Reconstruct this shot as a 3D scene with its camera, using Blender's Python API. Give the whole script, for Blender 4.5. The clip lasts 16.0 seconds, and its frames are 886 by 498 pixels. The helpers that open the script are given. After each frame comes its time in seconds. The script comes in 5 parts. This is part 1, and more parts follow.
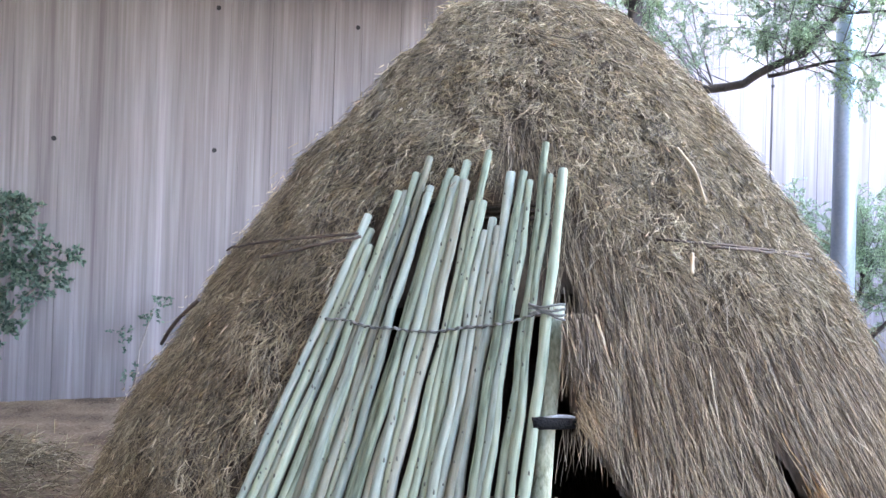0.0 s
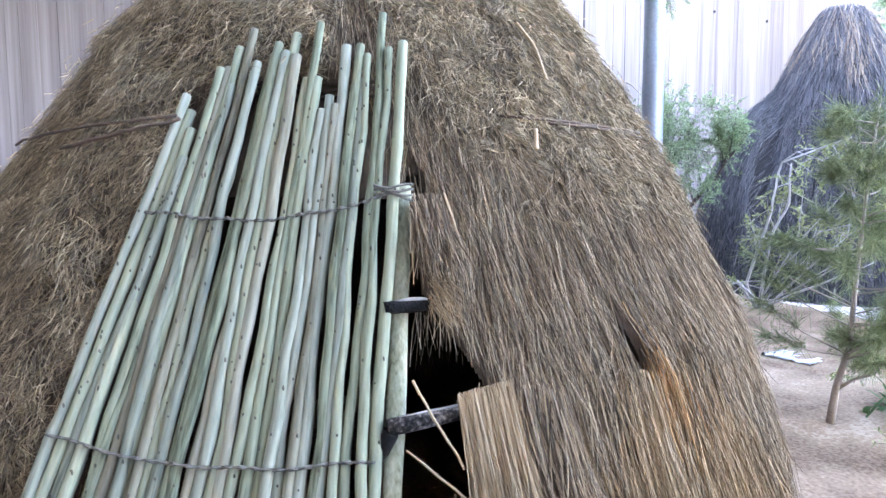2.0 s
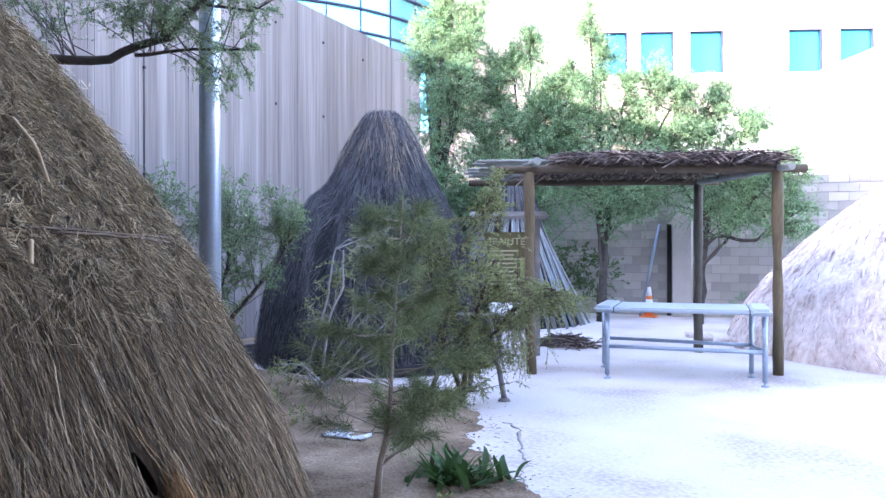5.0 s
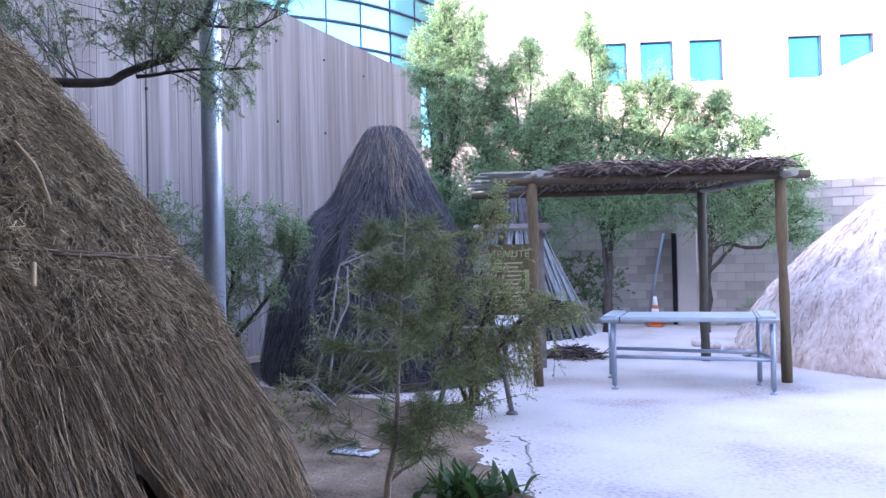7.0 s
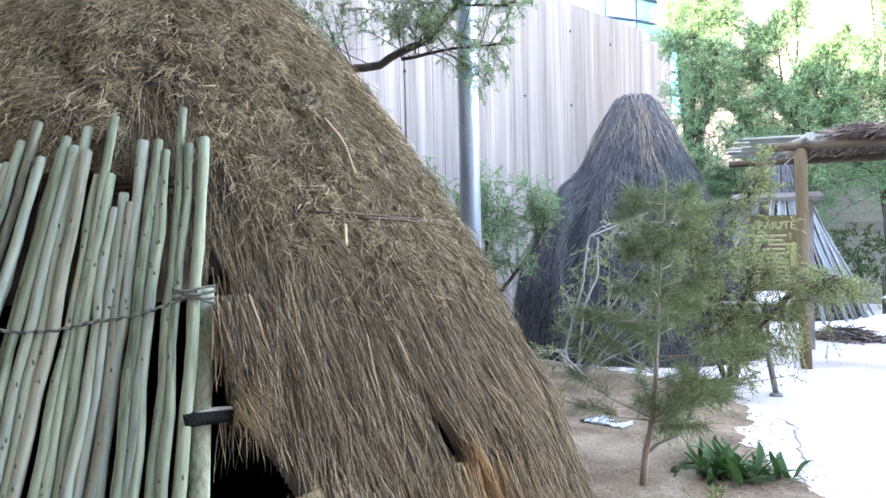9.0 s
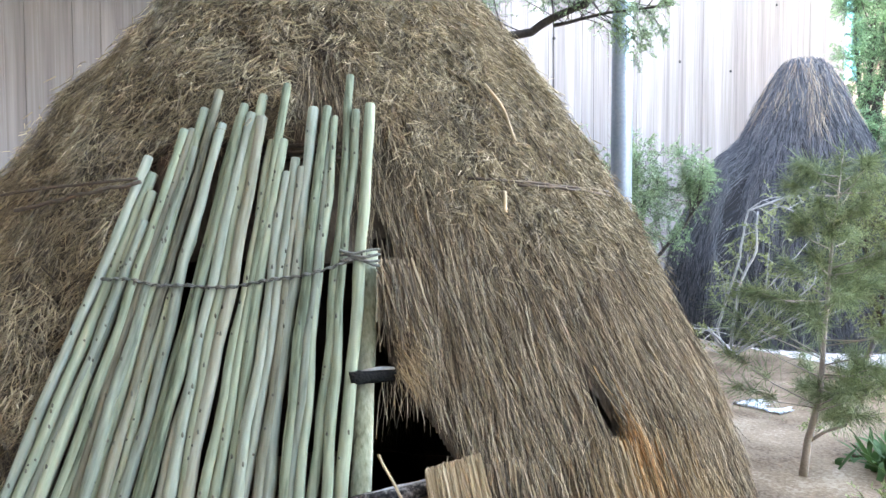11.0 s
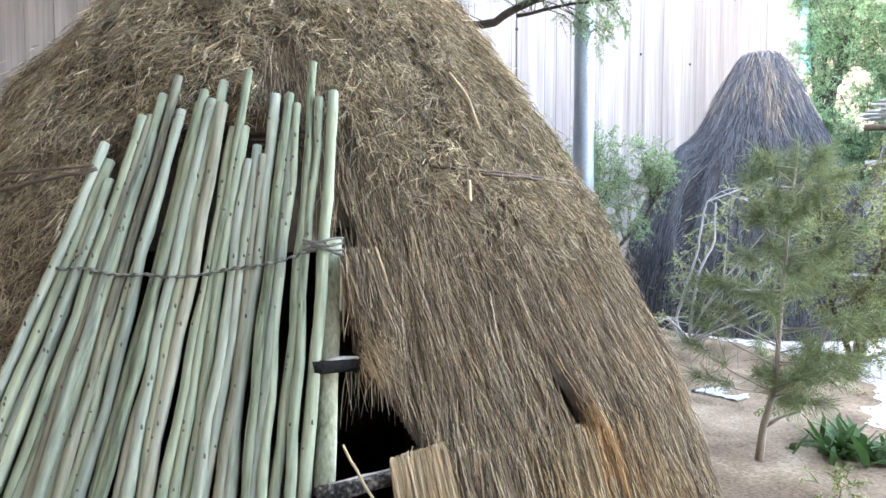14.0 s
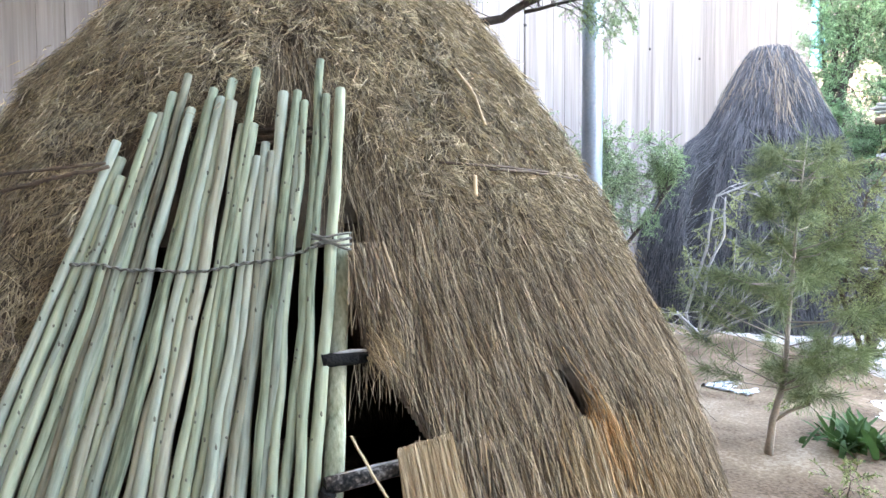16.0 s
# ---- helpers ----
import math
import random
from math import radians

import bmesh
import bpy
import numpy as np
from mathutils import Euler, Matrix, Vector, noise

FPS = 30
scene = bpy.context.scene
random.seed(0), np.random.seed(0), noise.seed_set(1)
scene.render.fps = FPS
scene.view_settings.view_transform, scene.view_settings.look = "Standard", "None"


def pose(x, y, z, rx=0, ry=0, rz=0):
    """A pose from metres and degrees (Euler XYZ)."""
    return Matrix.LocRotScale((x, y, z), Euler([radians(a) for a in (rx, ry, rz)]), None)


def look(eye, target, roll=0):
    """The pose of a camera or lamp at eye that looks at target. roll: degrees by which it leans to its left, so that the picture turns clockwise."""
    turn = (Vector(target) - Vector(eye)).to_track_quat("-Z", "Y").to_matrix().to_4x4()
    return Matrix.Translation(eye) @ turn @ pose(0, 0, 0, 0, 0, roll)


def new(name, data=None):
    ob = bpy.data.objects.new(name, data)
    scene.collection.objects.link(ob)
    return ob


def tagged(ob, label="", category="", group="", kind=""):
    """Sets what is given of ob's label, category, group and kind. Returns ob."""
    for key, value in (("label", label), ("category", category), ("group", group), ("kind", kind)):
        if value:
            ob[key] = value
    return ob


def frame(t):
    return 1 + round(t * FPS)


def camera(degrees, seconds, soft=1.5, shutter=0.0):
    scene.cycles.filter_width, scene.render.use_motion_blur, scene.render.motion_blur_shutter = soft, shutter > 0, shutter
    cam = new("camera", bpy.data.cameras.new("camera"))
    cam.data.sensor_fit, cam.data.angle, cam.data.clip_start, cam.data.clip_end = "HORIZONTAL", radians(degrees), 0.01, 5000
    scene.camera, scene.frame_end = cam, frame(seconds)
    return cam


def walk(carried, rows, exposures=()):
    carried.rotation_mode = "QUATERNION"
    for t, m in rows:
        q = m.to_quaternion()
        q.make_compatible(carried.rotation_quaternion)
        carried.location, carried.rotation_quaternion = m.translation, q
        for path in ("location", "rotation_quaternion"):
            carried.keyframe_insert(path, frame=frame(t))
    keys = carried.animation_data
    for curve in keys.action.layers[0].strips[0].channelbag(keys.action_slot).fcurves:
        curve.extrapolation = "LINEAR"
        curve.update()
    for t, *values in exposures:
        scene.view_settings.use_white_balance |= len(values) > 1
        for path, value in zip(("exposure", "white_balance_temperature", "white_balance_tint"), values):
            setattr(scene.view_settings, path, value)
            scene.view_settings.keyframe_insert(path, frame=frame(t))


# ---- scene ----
cam = camera(60.2, 16.0)
PATH = [
    (0, (-0.0558, 0.2044, 1.6318), (-1.9179, 0.934, 1.6493), 1.72),
    (0.5, (-0.1776, 0.2127, 1.614), (-1.9209, 1.1926, 1.6417), 0.57),
    (1, (-0.1903, 0.2321, 1.5971), (-1.8982, 1.2728, 1.609), -0.01),
    (1.5, (-0.1811, 0.2301, 1.5631), (-1.8649, 1.305, 1.4649), -0.19),
    (2, (-0.1954, 0.2174, 1.5469), (-1.8326, 1.3472, 1.3393), -0.15),
    (2.5, (-0.1882, 0.2302, 1.5478), (-1.7753, 1.4206, 1.2948), 0.34),
    (3, (-0.1527, 0.2567, 1.573), (-1.6037, 1.6162, 1.3577), 0.61),
    (3.5, (-0.1391, 0.283, 1.5785), (-1.4182, 1.811, 1.4079), 0.3),
    (4, (-0.1261, 0.3072, 1.5882), (-1.2386, 1.9651, 1.471), -0.43),
    (4.5, (-0.1186, 0.3446, 1.6233), (-1.0863, 2.0941, 1.5715), -0.45),
    (4.7, (-0.1188, 0.3603, 1.6444), (-1.0281, 2.1414, 1.6135), -0.11),
    (5.8, (-0.097, 0.3746, 1.6435), (-0.8271, 2.2364, 1.6635), -1.1),
    (6.8, (-0.1075, 0.3805, 1.6475), (-0.9176, 2.2088, 1.6787), -1.41),
    (7, (-0.1128, 0.3757, 1.6446), (-0.9538, 2.1901, 1.6726), -1.33),
    (7.5, (-0.1307, 0.3524, 1.6396), (-1.0716, 2.1172, 1.6553), -1.34),
    (8, (-0.1293, 0.3173, 1.6258), (-1.2017, 2.0055, 1.631), -1.61),
    (8.5, (-0.1489, 0.2936, 1.618), (-1.3708, 1.877, 1.6107), -1.35),
    (9, (-0.1715, 0.2768, 1.6128), (-1.5305, 1.7439, 1.5873), -1.19),
    (9.5, (-0.1976, 0.2611, 1.6079), (-1.6727, 1.6109, 1.5606), -0.77),
    (10, (-0.2101, 0.2507, 1.6055), (-1.7568, 1.517, 1.5415), -0.37),
    (11.2, (-0.2243, 0.2538, 1.6034), (-1.8281, 1.4446, 1.5043), -0.1),
    (12.5, (-0.226, 0.2581, 1.6013), (-1.7682, 1.5249, 1.4701), -0.1),
    (13, (-0.2295, 0.2546, 1.6027), (-1.7673, 1.5267, 1.4725), -0.04),
    (13.5, (-0.2333, 0.2544, 1.601), (-1.7713, 1.5269, 1.4772), -0.01),
    (14, (-0.2312, 0.254, 1.5986), (-1.7727, 1.5224, 1.4767), 0.05),
    (14.5, (-0.2224, 0.2517, 1.5959), (-1.7701, 1.5127, 1.4753), 0.01),
    (15, (-0.217, 0.25, 1.5979), (-1.769, 1.5054, 1.4743), 0.11),
    (15.5, (-0.2136, 0.246, 1.5949), (-1.7679, 1.4981, 1.4682), 0.03),
    (16, (-0.2052, 0.2457, 1.5928), (-1.7631, 1.4932, 1.4633), -0.34),
]
EXPOSURES = [(0.0, 5.35, 7000, 27), (1.5, 5.26, 7050, 27), (2.5, 5.4, 7100, 28), (3.5, 5.26, 7050, 27), (4.5, 4.32, 6600, 26), (5.8, 3.8, 6500, 33), (7.0, 3.64, 6500, 34),
             (8.0, 4.0, 6900, 28), (9.0, 4.78, 7600, 20), (10.0, 5.09, 7950, 18), (16.0, 5.19, 8100, 20)]
walk(cam, [(t, look(eye, target, roll)) for t, eye, target, roll in PATH], EXPOSURES)

# ---- world, sun, exposure ----
world = bpy.data.worlds.new("sky")
scene.world = world
world.use_nodes = True
wn = world.node_tree.nodes
sky = wn.new("ShaderNodeTexSky")
sky.sky_type = "NISHITA"
sky.sun_disc = False
SUN_TO = Vector((-0.80, -0.60, 0.31)).normalized()
sky.sun_elevation = math.asin(SUN_TO.z)
sky.sun_rotation = math.atan2(SUN_TO.x, SUN_TO.y)
world.node_tree.links.new(sky.outputs[0], wn["Background"].inputs[0])
wn["Background"].inputs[1].default_value = 0.15
sun = new("sun", bpy.data.lights.new("sun", "SUN"))
sun.data.energy, sun.data.angle, sun.data.color = 2.0, radians(0.5), (1.0, 0.93, 0.84)
sun.matrix_world = look(SUN_TO * 60, (0, 0, 0))


# ---- materials ----
def rgb(c):
    return (c[0], c[1], c[2], 1.0)


def surf(name, c1, c2, rough=0.85, scale=3.0, fine=60.0, bump=0.3, island=0.0, objrand=0.0, metal=0.0, stretch=(1, 1, 1), spec=0.3,
         ramp=None, trans=0.0, fine_mix=0.5, bump_dist=0.01, shift=0.0):
    m = bpy.data.materials.new(name)
    m.use_nodes = True
    nt = m.node_tree
    n, l = nt.nodes, nt.links
    b = n["Principled BSDF"]
    co = n.new("ShaderNodeTexCoord")
    mp = n.new("ShaderNodeMapping")
    mp.inputs["Scale"].default_value = stretch
    l.new(co.outputs["Object"], mp.inputs["Vector"])
    if shift:
        mv = n.new("ShaderNodeMath")
        mv.operation = "MULTIPLY"
        mv.inputs[1].default_value = shift
        l.new(n.new("ShaderNodeObjectInfo").outputs["Random"], mv.inputs[0])
        l.new(mv.outputs[0], mp.inputs["Location"])
    big = n.new("ShaderNodeTexNoise")
    big.inputs["Scale"].default_value, big.inputs["Detail"].default_value = scale, 5
    small = n.new("ShaderNodeTexNoise")
    small.inputs["Scale"].default_value, small.inputs["Detail"].default_value = fine, 4
    for t in (big, small):
        l.new(mp.outputs[0], t.inputs["Vector"])
    mixf = n.new("ShaderNodeMix")
    mixf.inputs[0].default_value = fine_mix
    l.new(big.outputs["Fac"], mixf.inputs[2])
    l.new(small.outputs["Fac"], mixf.inputs[3])
    fac = mixf.outputs[0]
    rnd = None
    if island or objrand:
        rnd = n.new("ShaderNodeNewGeometry").outputs["Random Per Island"] if island else n.new("ShaderNodeObjectInfo").outputs["Random"]
        mr = n.new("ShaderNodeMix")
        mr.inputs[0].default_value = island or objrand
        l.new(fac, mr.inputs[2])
        l.new(rnd, mr.inputs[3])
        fac = mr.outputs[0]
    cr = n.new("ShaderNodeValToRGB")
    stops = ramp or ((0.3, c1), (0.7, c2))
    while len(cr.color_ramp.elements) < len(stops):
        cr.color_ramp.elements.new(0.5)
    for e, (p, c) in zip(cr.color_ramp.elements, stops):
        e.position, e.color = p, rgb(c)
    l.new(fac, cr.inputs[0])
    l.new(cr.outputs[0], b.inputs["Base Color"])
    b.inputs["Roughness"].default_value, b.inputs["Metallic"].default_value = rough, metal
    b.inputs["Specular IOR Level"].default_value = spec
    if bump:
        bp = n.new("ShaderNodeBump")
        bp.inputs["Strength"].default_value, bp.inputs["Distance"].default_value = bump, bump_dist
        l.new(mixf.outputs[0], bp.inputs["Height"])
        l.new(bp.outputs[0], b.inputs["Normal"])
    if trans:
        tr = n.new("ShaderNodeBsdfTranslucent")
        l.new(cr.outputs[0], tr.inputs[0])
        ms = n.new("ShaderNodeMixShader")
        ms.inputs[0].default_value = trans
        l.new(b.outputs[0], ms.inputs[1])
        l.new(tr.outputs[0], ms.inputs[2])
        l.new(ms.outputs[0], n["Material Output"].inputs[0])
    return m


# darker than the straw: shade between strands is put into this colour
M_CORE = surf("shaded_thatch_core", (0.05, 0.037, 0.026), (0.12, 0.09, 0.065), 0.95, 6, 90, 0.8, stretch=(1, 1, 0.3))
M_REED = surf("combed_reed", None, None, 0.8, 2.5, 30, 0, island=0.65, spec=0.25,
              ramp=((0.15, (0.044, 0.034, 0.024)), (0.42, (0.15, 0.115, 0.078)), (0.62, (0.27, 0.208, 0.138)), (0.85, (0.52, 0.41, 0.265))))
M_CHOP = surf("chopped_straw", None, None, 0.85, 8.0, 30, 0, island=0.45, fine_mix=0.3, spec=0.2,
              ramp=((0.15, (0.06, 0.048, 0.032)), (0.38, (0.185, 0.147, 0.094)), (0.6, (0.335, 0.27, 0.168)), (0.84, (0.58, 0.48, 0.3))))
M_BED = surf("straw_bed", None, None, 0.9, 6.0, 30, 0, island=0.6, spec=0.2,
             ramp=((0.15, (0.055, 0.045, 0.034)), (0.45, (0.175, 0.143, 0.103)), (0.7, (0.3, 0.247, 0.175)), (0.9, (0.46, 0.385, 0.265))))
M_GOLD = surf("golden_reed", None, None, 0.75, 4, 30, 0, island=0.6, spec=0.3,
              ramp=((0.15, (0.14, 0.07, 0.028)), (0.45, (0.35, 0.185, 0.072)), (0.8, (0.56, 0.36, 0.17))))
M_TAN = surf("tan_reed", None, None, 0.8, 4, 30, 0, island=0.6, spec=0.25,
             ramp=((0.15, (0.085, 0.058, 0.034)), (0.45, (0.235, 0.165, 0.092)), (0.8, (0.47, 0.35, 0.205))))
M_PALE = surf("pale_reed", None, None, 0.7, 4, 30, 0, island=0.6, spec=0.3,
              ramp=((0.15, (0.18, 0.13, 0.078)), (0.5, (0.4, 0.305, 0.185)), (0.85, (0.63, 0.51, 0.34))))
M_DARKT = surf("weathered_thatch", None, None, 0.8, 2.0, 30, 0, island=0.65, spec=0.3,
               ramp=((0.15, (0.025, 0.027, 0.032)), (0.5, (0.076, 0.079, 0.09)), (0.85, (0.205, 0.2, 0.205))))
# near-black: shade in the gaps between reeds and poles, put into the colour
M_DARKC = surf("shaded_core", (0.012, 0.012, 0.013), (0.035, 0.033, 0.035), 0.95, 6, 60, 0.6)
M_STRAWCAP = surf("sun_bleached_straw", None, None, 0.8, 3, 30, 0, island=0.7,
                  ramp=((0.15, (0.1, 0.08, 0.07)), (0.5, (0.26, 0.2, 0.15)), (0.85, (0.42, 0.33, 0.24))))
def polemat(name, dark, low, mid, high):
    return surf(name, None, None, 0.8, 22.0, 130, 0.7, objrand=0.2, stretch=(1, 1, 0.09), spec=0.2, bump_dist=0.003, shift=31.0, fine_mix=0.45,
                ramp=((0.32, dark), (0.42, low), (0.55, mid), (0.70, high)))


M_POLE = polemat("green_pole", (0.07, 0.083, 0.053), (0.178, 0.207, 0.14), (0.27, 0.3, 0.21), (0.4, 0.416, 0.302))
M_POLEGREY = polemat("grey_green_pole", (0.062, 0.072, 0.054), (0.162, 0.184, 0.14), (0.24, 0.266, 0.207), (0.362, 0.383, 0.308))
M_POLETAN = polemat("tan_pole", (0.075, 0.07, 0.048), (0.165, 0.162, 0.115), (0.235, 0.232, 0.172), (0.33, 0.325, 0.25))
M_KNOT = surf("pole_knot", (0.04, 0.04, 0.03), (0.12, 0.12, 0.09), 0.8)
M_CORD = surf("grey_cord", (0.10, 0.10, 0.085), (0.2, 0.195, 0.17), 0.85, 40, 200, 0.5)
M_JAMB = surf("green_timber", None, None, 0.8, 14, 120, 0.7, stretch=(1, 1, 0.08), spec=0.2, bump_dist=0.004,
              ramp=((0.32, (0.09, 0.095, 0.06)), (0.42, (0.24, 0.26, 0.17)), (0.56, (0.36, 0.38, 0.27)), (0.7, (0.5, 0.5, 0.37))))
M_CHAR = surf("charred_wood", (0.004, 0.004, 0.004), (0.016, 0.015, 0.014), 0.8, 20, 120, 0.8, spec=0.15)
M_BARLOG = surf("half_charred_wood", None, None, 0.85, 14, 90, 0.6, spec=0.15, ramp=((0.4, (0.008, 0.008, 0.008)), (0.5, (0.05, 0.046, 0.042)), (0.58, (0.22, 0.2, 0.18)), (0.7, (0.42, 0.4, 0.37))))
M_CHARTOP = surf("bleached_wood", (0.16, 0.15, 0.14), (0.5, 0.48, 0.45), 0.7, 20, 120, 0.4)
M_TWIG = surf("dry_twig", (0.05, 0.035, 0.026), (0.13, 0.095, 0.068), 0.8, 20, 120, 0.3)
M_BARK = surf("dark_bark", (0.03, 0.025, 0.022), (0.1, 0.085, 0.075), 0.9, 12, 90, 0.7)
M_GREYBARK = surf("grey_bark", (0.16, 0.13, 0.11), (0.34, 0.29, 0.25), 0.85, 14, 90, 0.6)
M_PALEBARK = surf("pale_bark", (0.24, 0.195, 0.16), (0.46, 0.39, 0.33), 0.85, 14, 90, 0.6)
M_WHITEBR = surf("bleached_branch", (0.3, 0.285, 0.275), (0.55, 0.53, 0.52), 0.8, 14, 90, 0.4)
M_RAMPOST = surf("weathered_post", (0.07, 0.052, 0.03), (0.18, 0.135, 0.08), 0.85, 5, 70, 0.6, stretch=(1, 1, 0.12))
M_GREYPOST = surf("grey_post", (0.05, 0.045, 0.036), (0.13, 0.12, 0.095), 0.85, 6, 70, 0.6, stretch=(1, 1, 0.15))
M_SILVER = surf("silvery_pole", (0.15, 0.18, 0.19), (0.3, 0.335, 0.35), 0.7, 6, 70, 0.4)
M_BEAM = surf("dark_beam", (0.045, 0.033, 0.022), (0.12, 0.09, 0.06), 0.85, 6, 70, 0.5)
M_RAMGREY = surf("grey_pole", (0.15, 0.16, 0.14), (0.3, 0.32, 0.29), 0.8, 5, 70, 0.5)
M_BRUSH = surf("dry_brush", None, None, 0.9, 5, 40, 0, island=0.7,
               ramp=((0.2, (0.045, 0.032, 0.028)), (0.5, (0.12, 0.09, 0.08)), (0.85, (0.3, 0.25, 0.22))))


def leafmat(name, dark, mid, light, trans=0.3):
    return surf(name, None, None, 0.6, 1.2, 20, 0, island=0.6, spec=0.25, trans=trans,
                ramp=((0.2, dark), (0.5, mid), (0.85, light)))


M_LEAF_MESQ = leafmat("mesquite_leaf", (0.11, 0.18, 0.095), (0.22, 0.32, 0.17), (0.36, 0.47, 0.26))
M_LEAF_BACK = leafmat("feathery_leaf", (0.115, 0.225, 0.12), (0.215, 0.375, 0.2), (0.35, 0.52, 0.29), 0.48)
M_LEAF_CREO = leafmat("olive_leaf", (0.13, 0.155, 0.062), (0.26, 0.295, 0.125), (0.44, 0.47, 0.22), 0.4)
M_NEEDLE = leafmat("soft_needle", (0.1, 0.14, 0.068), (0.22, 0.275, 0.13), (0.38, 0.43, 0.22), 0.4)
M_BROAD = leafmat("broad_leaf", (0.028, 0.062, 0.018), (0.06, 0.13, 0.038), (0.13, 0.23, 0.075), 0.25)
M_LEAF_GREY = leafmat("grey_green_leaf", (0.035, 0.07, 0.05), (0.075, 0.125, 0.09), (0.16, 0.225, 0.16))

M_SOIL = surf("dry_soil", None, None, 0.95, 1.8, 45, 0.8, bump_dist=0.016, fine_mix=0.4,
              ramp=((0.34, (0.06, 0.038, 0.021)), (0.45, (0.165, 0.11, 0.068)), (0.56, (0.255, 0.18, 0.118)), (0.7, (0.42, 0.33, 0.24))))
M_SLAB = surf("pale_concrete", None, None, 0.8, 0.8, 25, 0.25, bump_dist=0.004, fine_mix=0.35,
              ramp=((0.33, (0.36, 0.295, 0.27)), (0.47, (0.57, 0.507, 0.47)), (0.68, (0.67, 0.622, 0.588))))
M_CRACK = surf("crack_dirt", (0.22, 0.185, 0.165), (0.42, 0.37, 0.34), 0.95)
M_WALL = surf("board_formed_concrete", None, None, 0.85, 1.6, 10, 0.35, stretch=(1, 3.0, 0.07), bump_dist=0.004, fine_mix=0.42,
              ramp=((0.27, (0.095, 0.08, 0.078)), (0.5, (0.175, 0.153, 0.15)), (0.73, (0.28, 0.255, 0.254))))
# near-black colour that stands for shade inside holes and gaps
M_HOLE = surf("hole_shade", (0.01, 0.01, 0.01), (0.03, 0.03, 0.03), 0.9)
M_BLOCK = surf("concrete_block", (0.33, 0.3, 0.275), (0.5, 0.46, 0.42), 0.9, 2, 60, 0.4, objrand=0.35)
M_MORTAR = surf("mortar", (0.25, 0.23, 0.21), (0.36, 0.33, 0.3), 0.95, 4, 60, 0.3)
M_MUD = surf("pale_mud", None, None, 0.95, 3.5, 16, 1.0, bump_dist=0.06, stretch=(1, 1, 0.55),
             ramp=((0.3, (0.33, 0.23, 0.19)), (0.46, (0.6, 0.505, 0.455)), (0.66, (0.76, 0.69, 0.65))))
M_STEEL = surf("galvanised_steel", (0.27, 0.34, 0.42), (0.4, 0.47, 0.55), 0.35, 3, 40, 0.05, metal=0.6)
M_TABLETOP = surf("table_top_plastic", (0.36, 0.43, 0.48), (0.47, 0.54, 0.59), 0.4, 3, 40, 0.05)
M_SEAM = surf("dark_seam", (0.03, 0.04, 0.06), (0.05, 0.06, 0.08), 0.6)
M_PINK = surf("pale_pink_stucco", (0.56, 0.44, 0.39), (0.63, 0.51, 0.455), 0.9, 0.3, 30, 0.1)
M_WHITE = surf("white_stucco", (0.72, 0.7, 0.69), (0.8, 0.78, 0.77), 0.9, 0.3, 20, 0.1)
M_FRAMEBLUE = surf("dark_blue_frame", (0.018, 0.026, 0.07), (0.035, 0.05, 0.11), 0.5)
M_ORANGE = surf("orange_plastic", (0.75, 0.16, 0.04), (0.85, 0.24, 0.07), 0.5, 5, 40, 0.1)
M_REFLWHITE = surf("white_band", (0.75, 0.75, 0.75), (0.85, 0.85, 0.85), 0.4)
M_PANEL = surf("olive_sign_panel", (0.1, 0.085, 0.04), (0.17, 0.15, 0.075), 0.6)
M_TEXT = surf("cream_lettering", (0.4, 0.37, 0.24), (0.5, 0.46, 0.3), 0.6)
M_GREYWOOD = surf("grey_wood", (0.13, 0.12, 0.12), (0.28, 0.26, 0.25), 0.85, 6, 60, 0.5)
M_PAPER = surf("white_plastic_sheet", (0.72, 0.76, 0.78), (0.85, 0.88, 0.9), 0.5, 8, 40, 0.2)


def glassmat(name, tint, rough=0.08):
    m = bpy.data.materials.new(name)
    m.use_nodes = True
    b = m.node_tree.nodes["Principled BSDF"]
    nz = m.node_tree.nodes.new("ShaderNodeTexNoise")
    nz.inputs["Scale"].default_value = 0.4
    mx = m.node_tree.nodes.new("ShaderNodeMix")
    mx.data_type = "RGBA"
    mx.inputs[6].default_value, mx.inputs[7].default_value = rgb(tint), rgb([c * 0.8 for c in tint])
    m.node_tree.links.new(nz.outputs["Fac"], mx.inputs[0])
    m.node_tree.links.new(mx.outputs[2], b.inputs["Base Color"])
    b.inputs["Roughness"].default_value, b.inputs["Metallic"].default_value = rough, 0.6
    return m


M_GLASS = glassmat("blue_reflective_glass", (0.2, 0.64, 0.72))
M_WINGLASS = glassmat("cyan_window_glass", (0.045, 0.36, 0.46))


# ---- building helpers ----
rng = np.random.default_rng(7)


def np_mesh(name, verts, quads, mat, smooth=False):
    me = bpy.data.meshes.new(name)
    verts, quads = np.asarray(verts, dtype=np.float32), np.asarray(quads, dtype=np.int32)
    me.vertices.add(len(verts))
    me.vertices.foreach_set("co", verts.ravel())
    k = quads.shape[1]
    me.loops.add(quads.size)
    me.loops.foreach_set("vertex_index", quads.ravel())
    me.polygons.add(len(quads))
    me.polygons.foreach_set("loop_start", np.arange(len(quads), dtype=np.int32) * k)
    me.polygons.foreach_set("use_smooth", np.full(len(quads), smooth))
    me.update(calc_edges=True)
    me.validate()
    me.materials.append(mat)
    return me


def thing(name, data, label="", category="", group="", kind="", parent=None):
    ob = new(name, data)
    if parent is not None:
        ob.parent = parent
    return tagged(ob, label, category, group, kind)


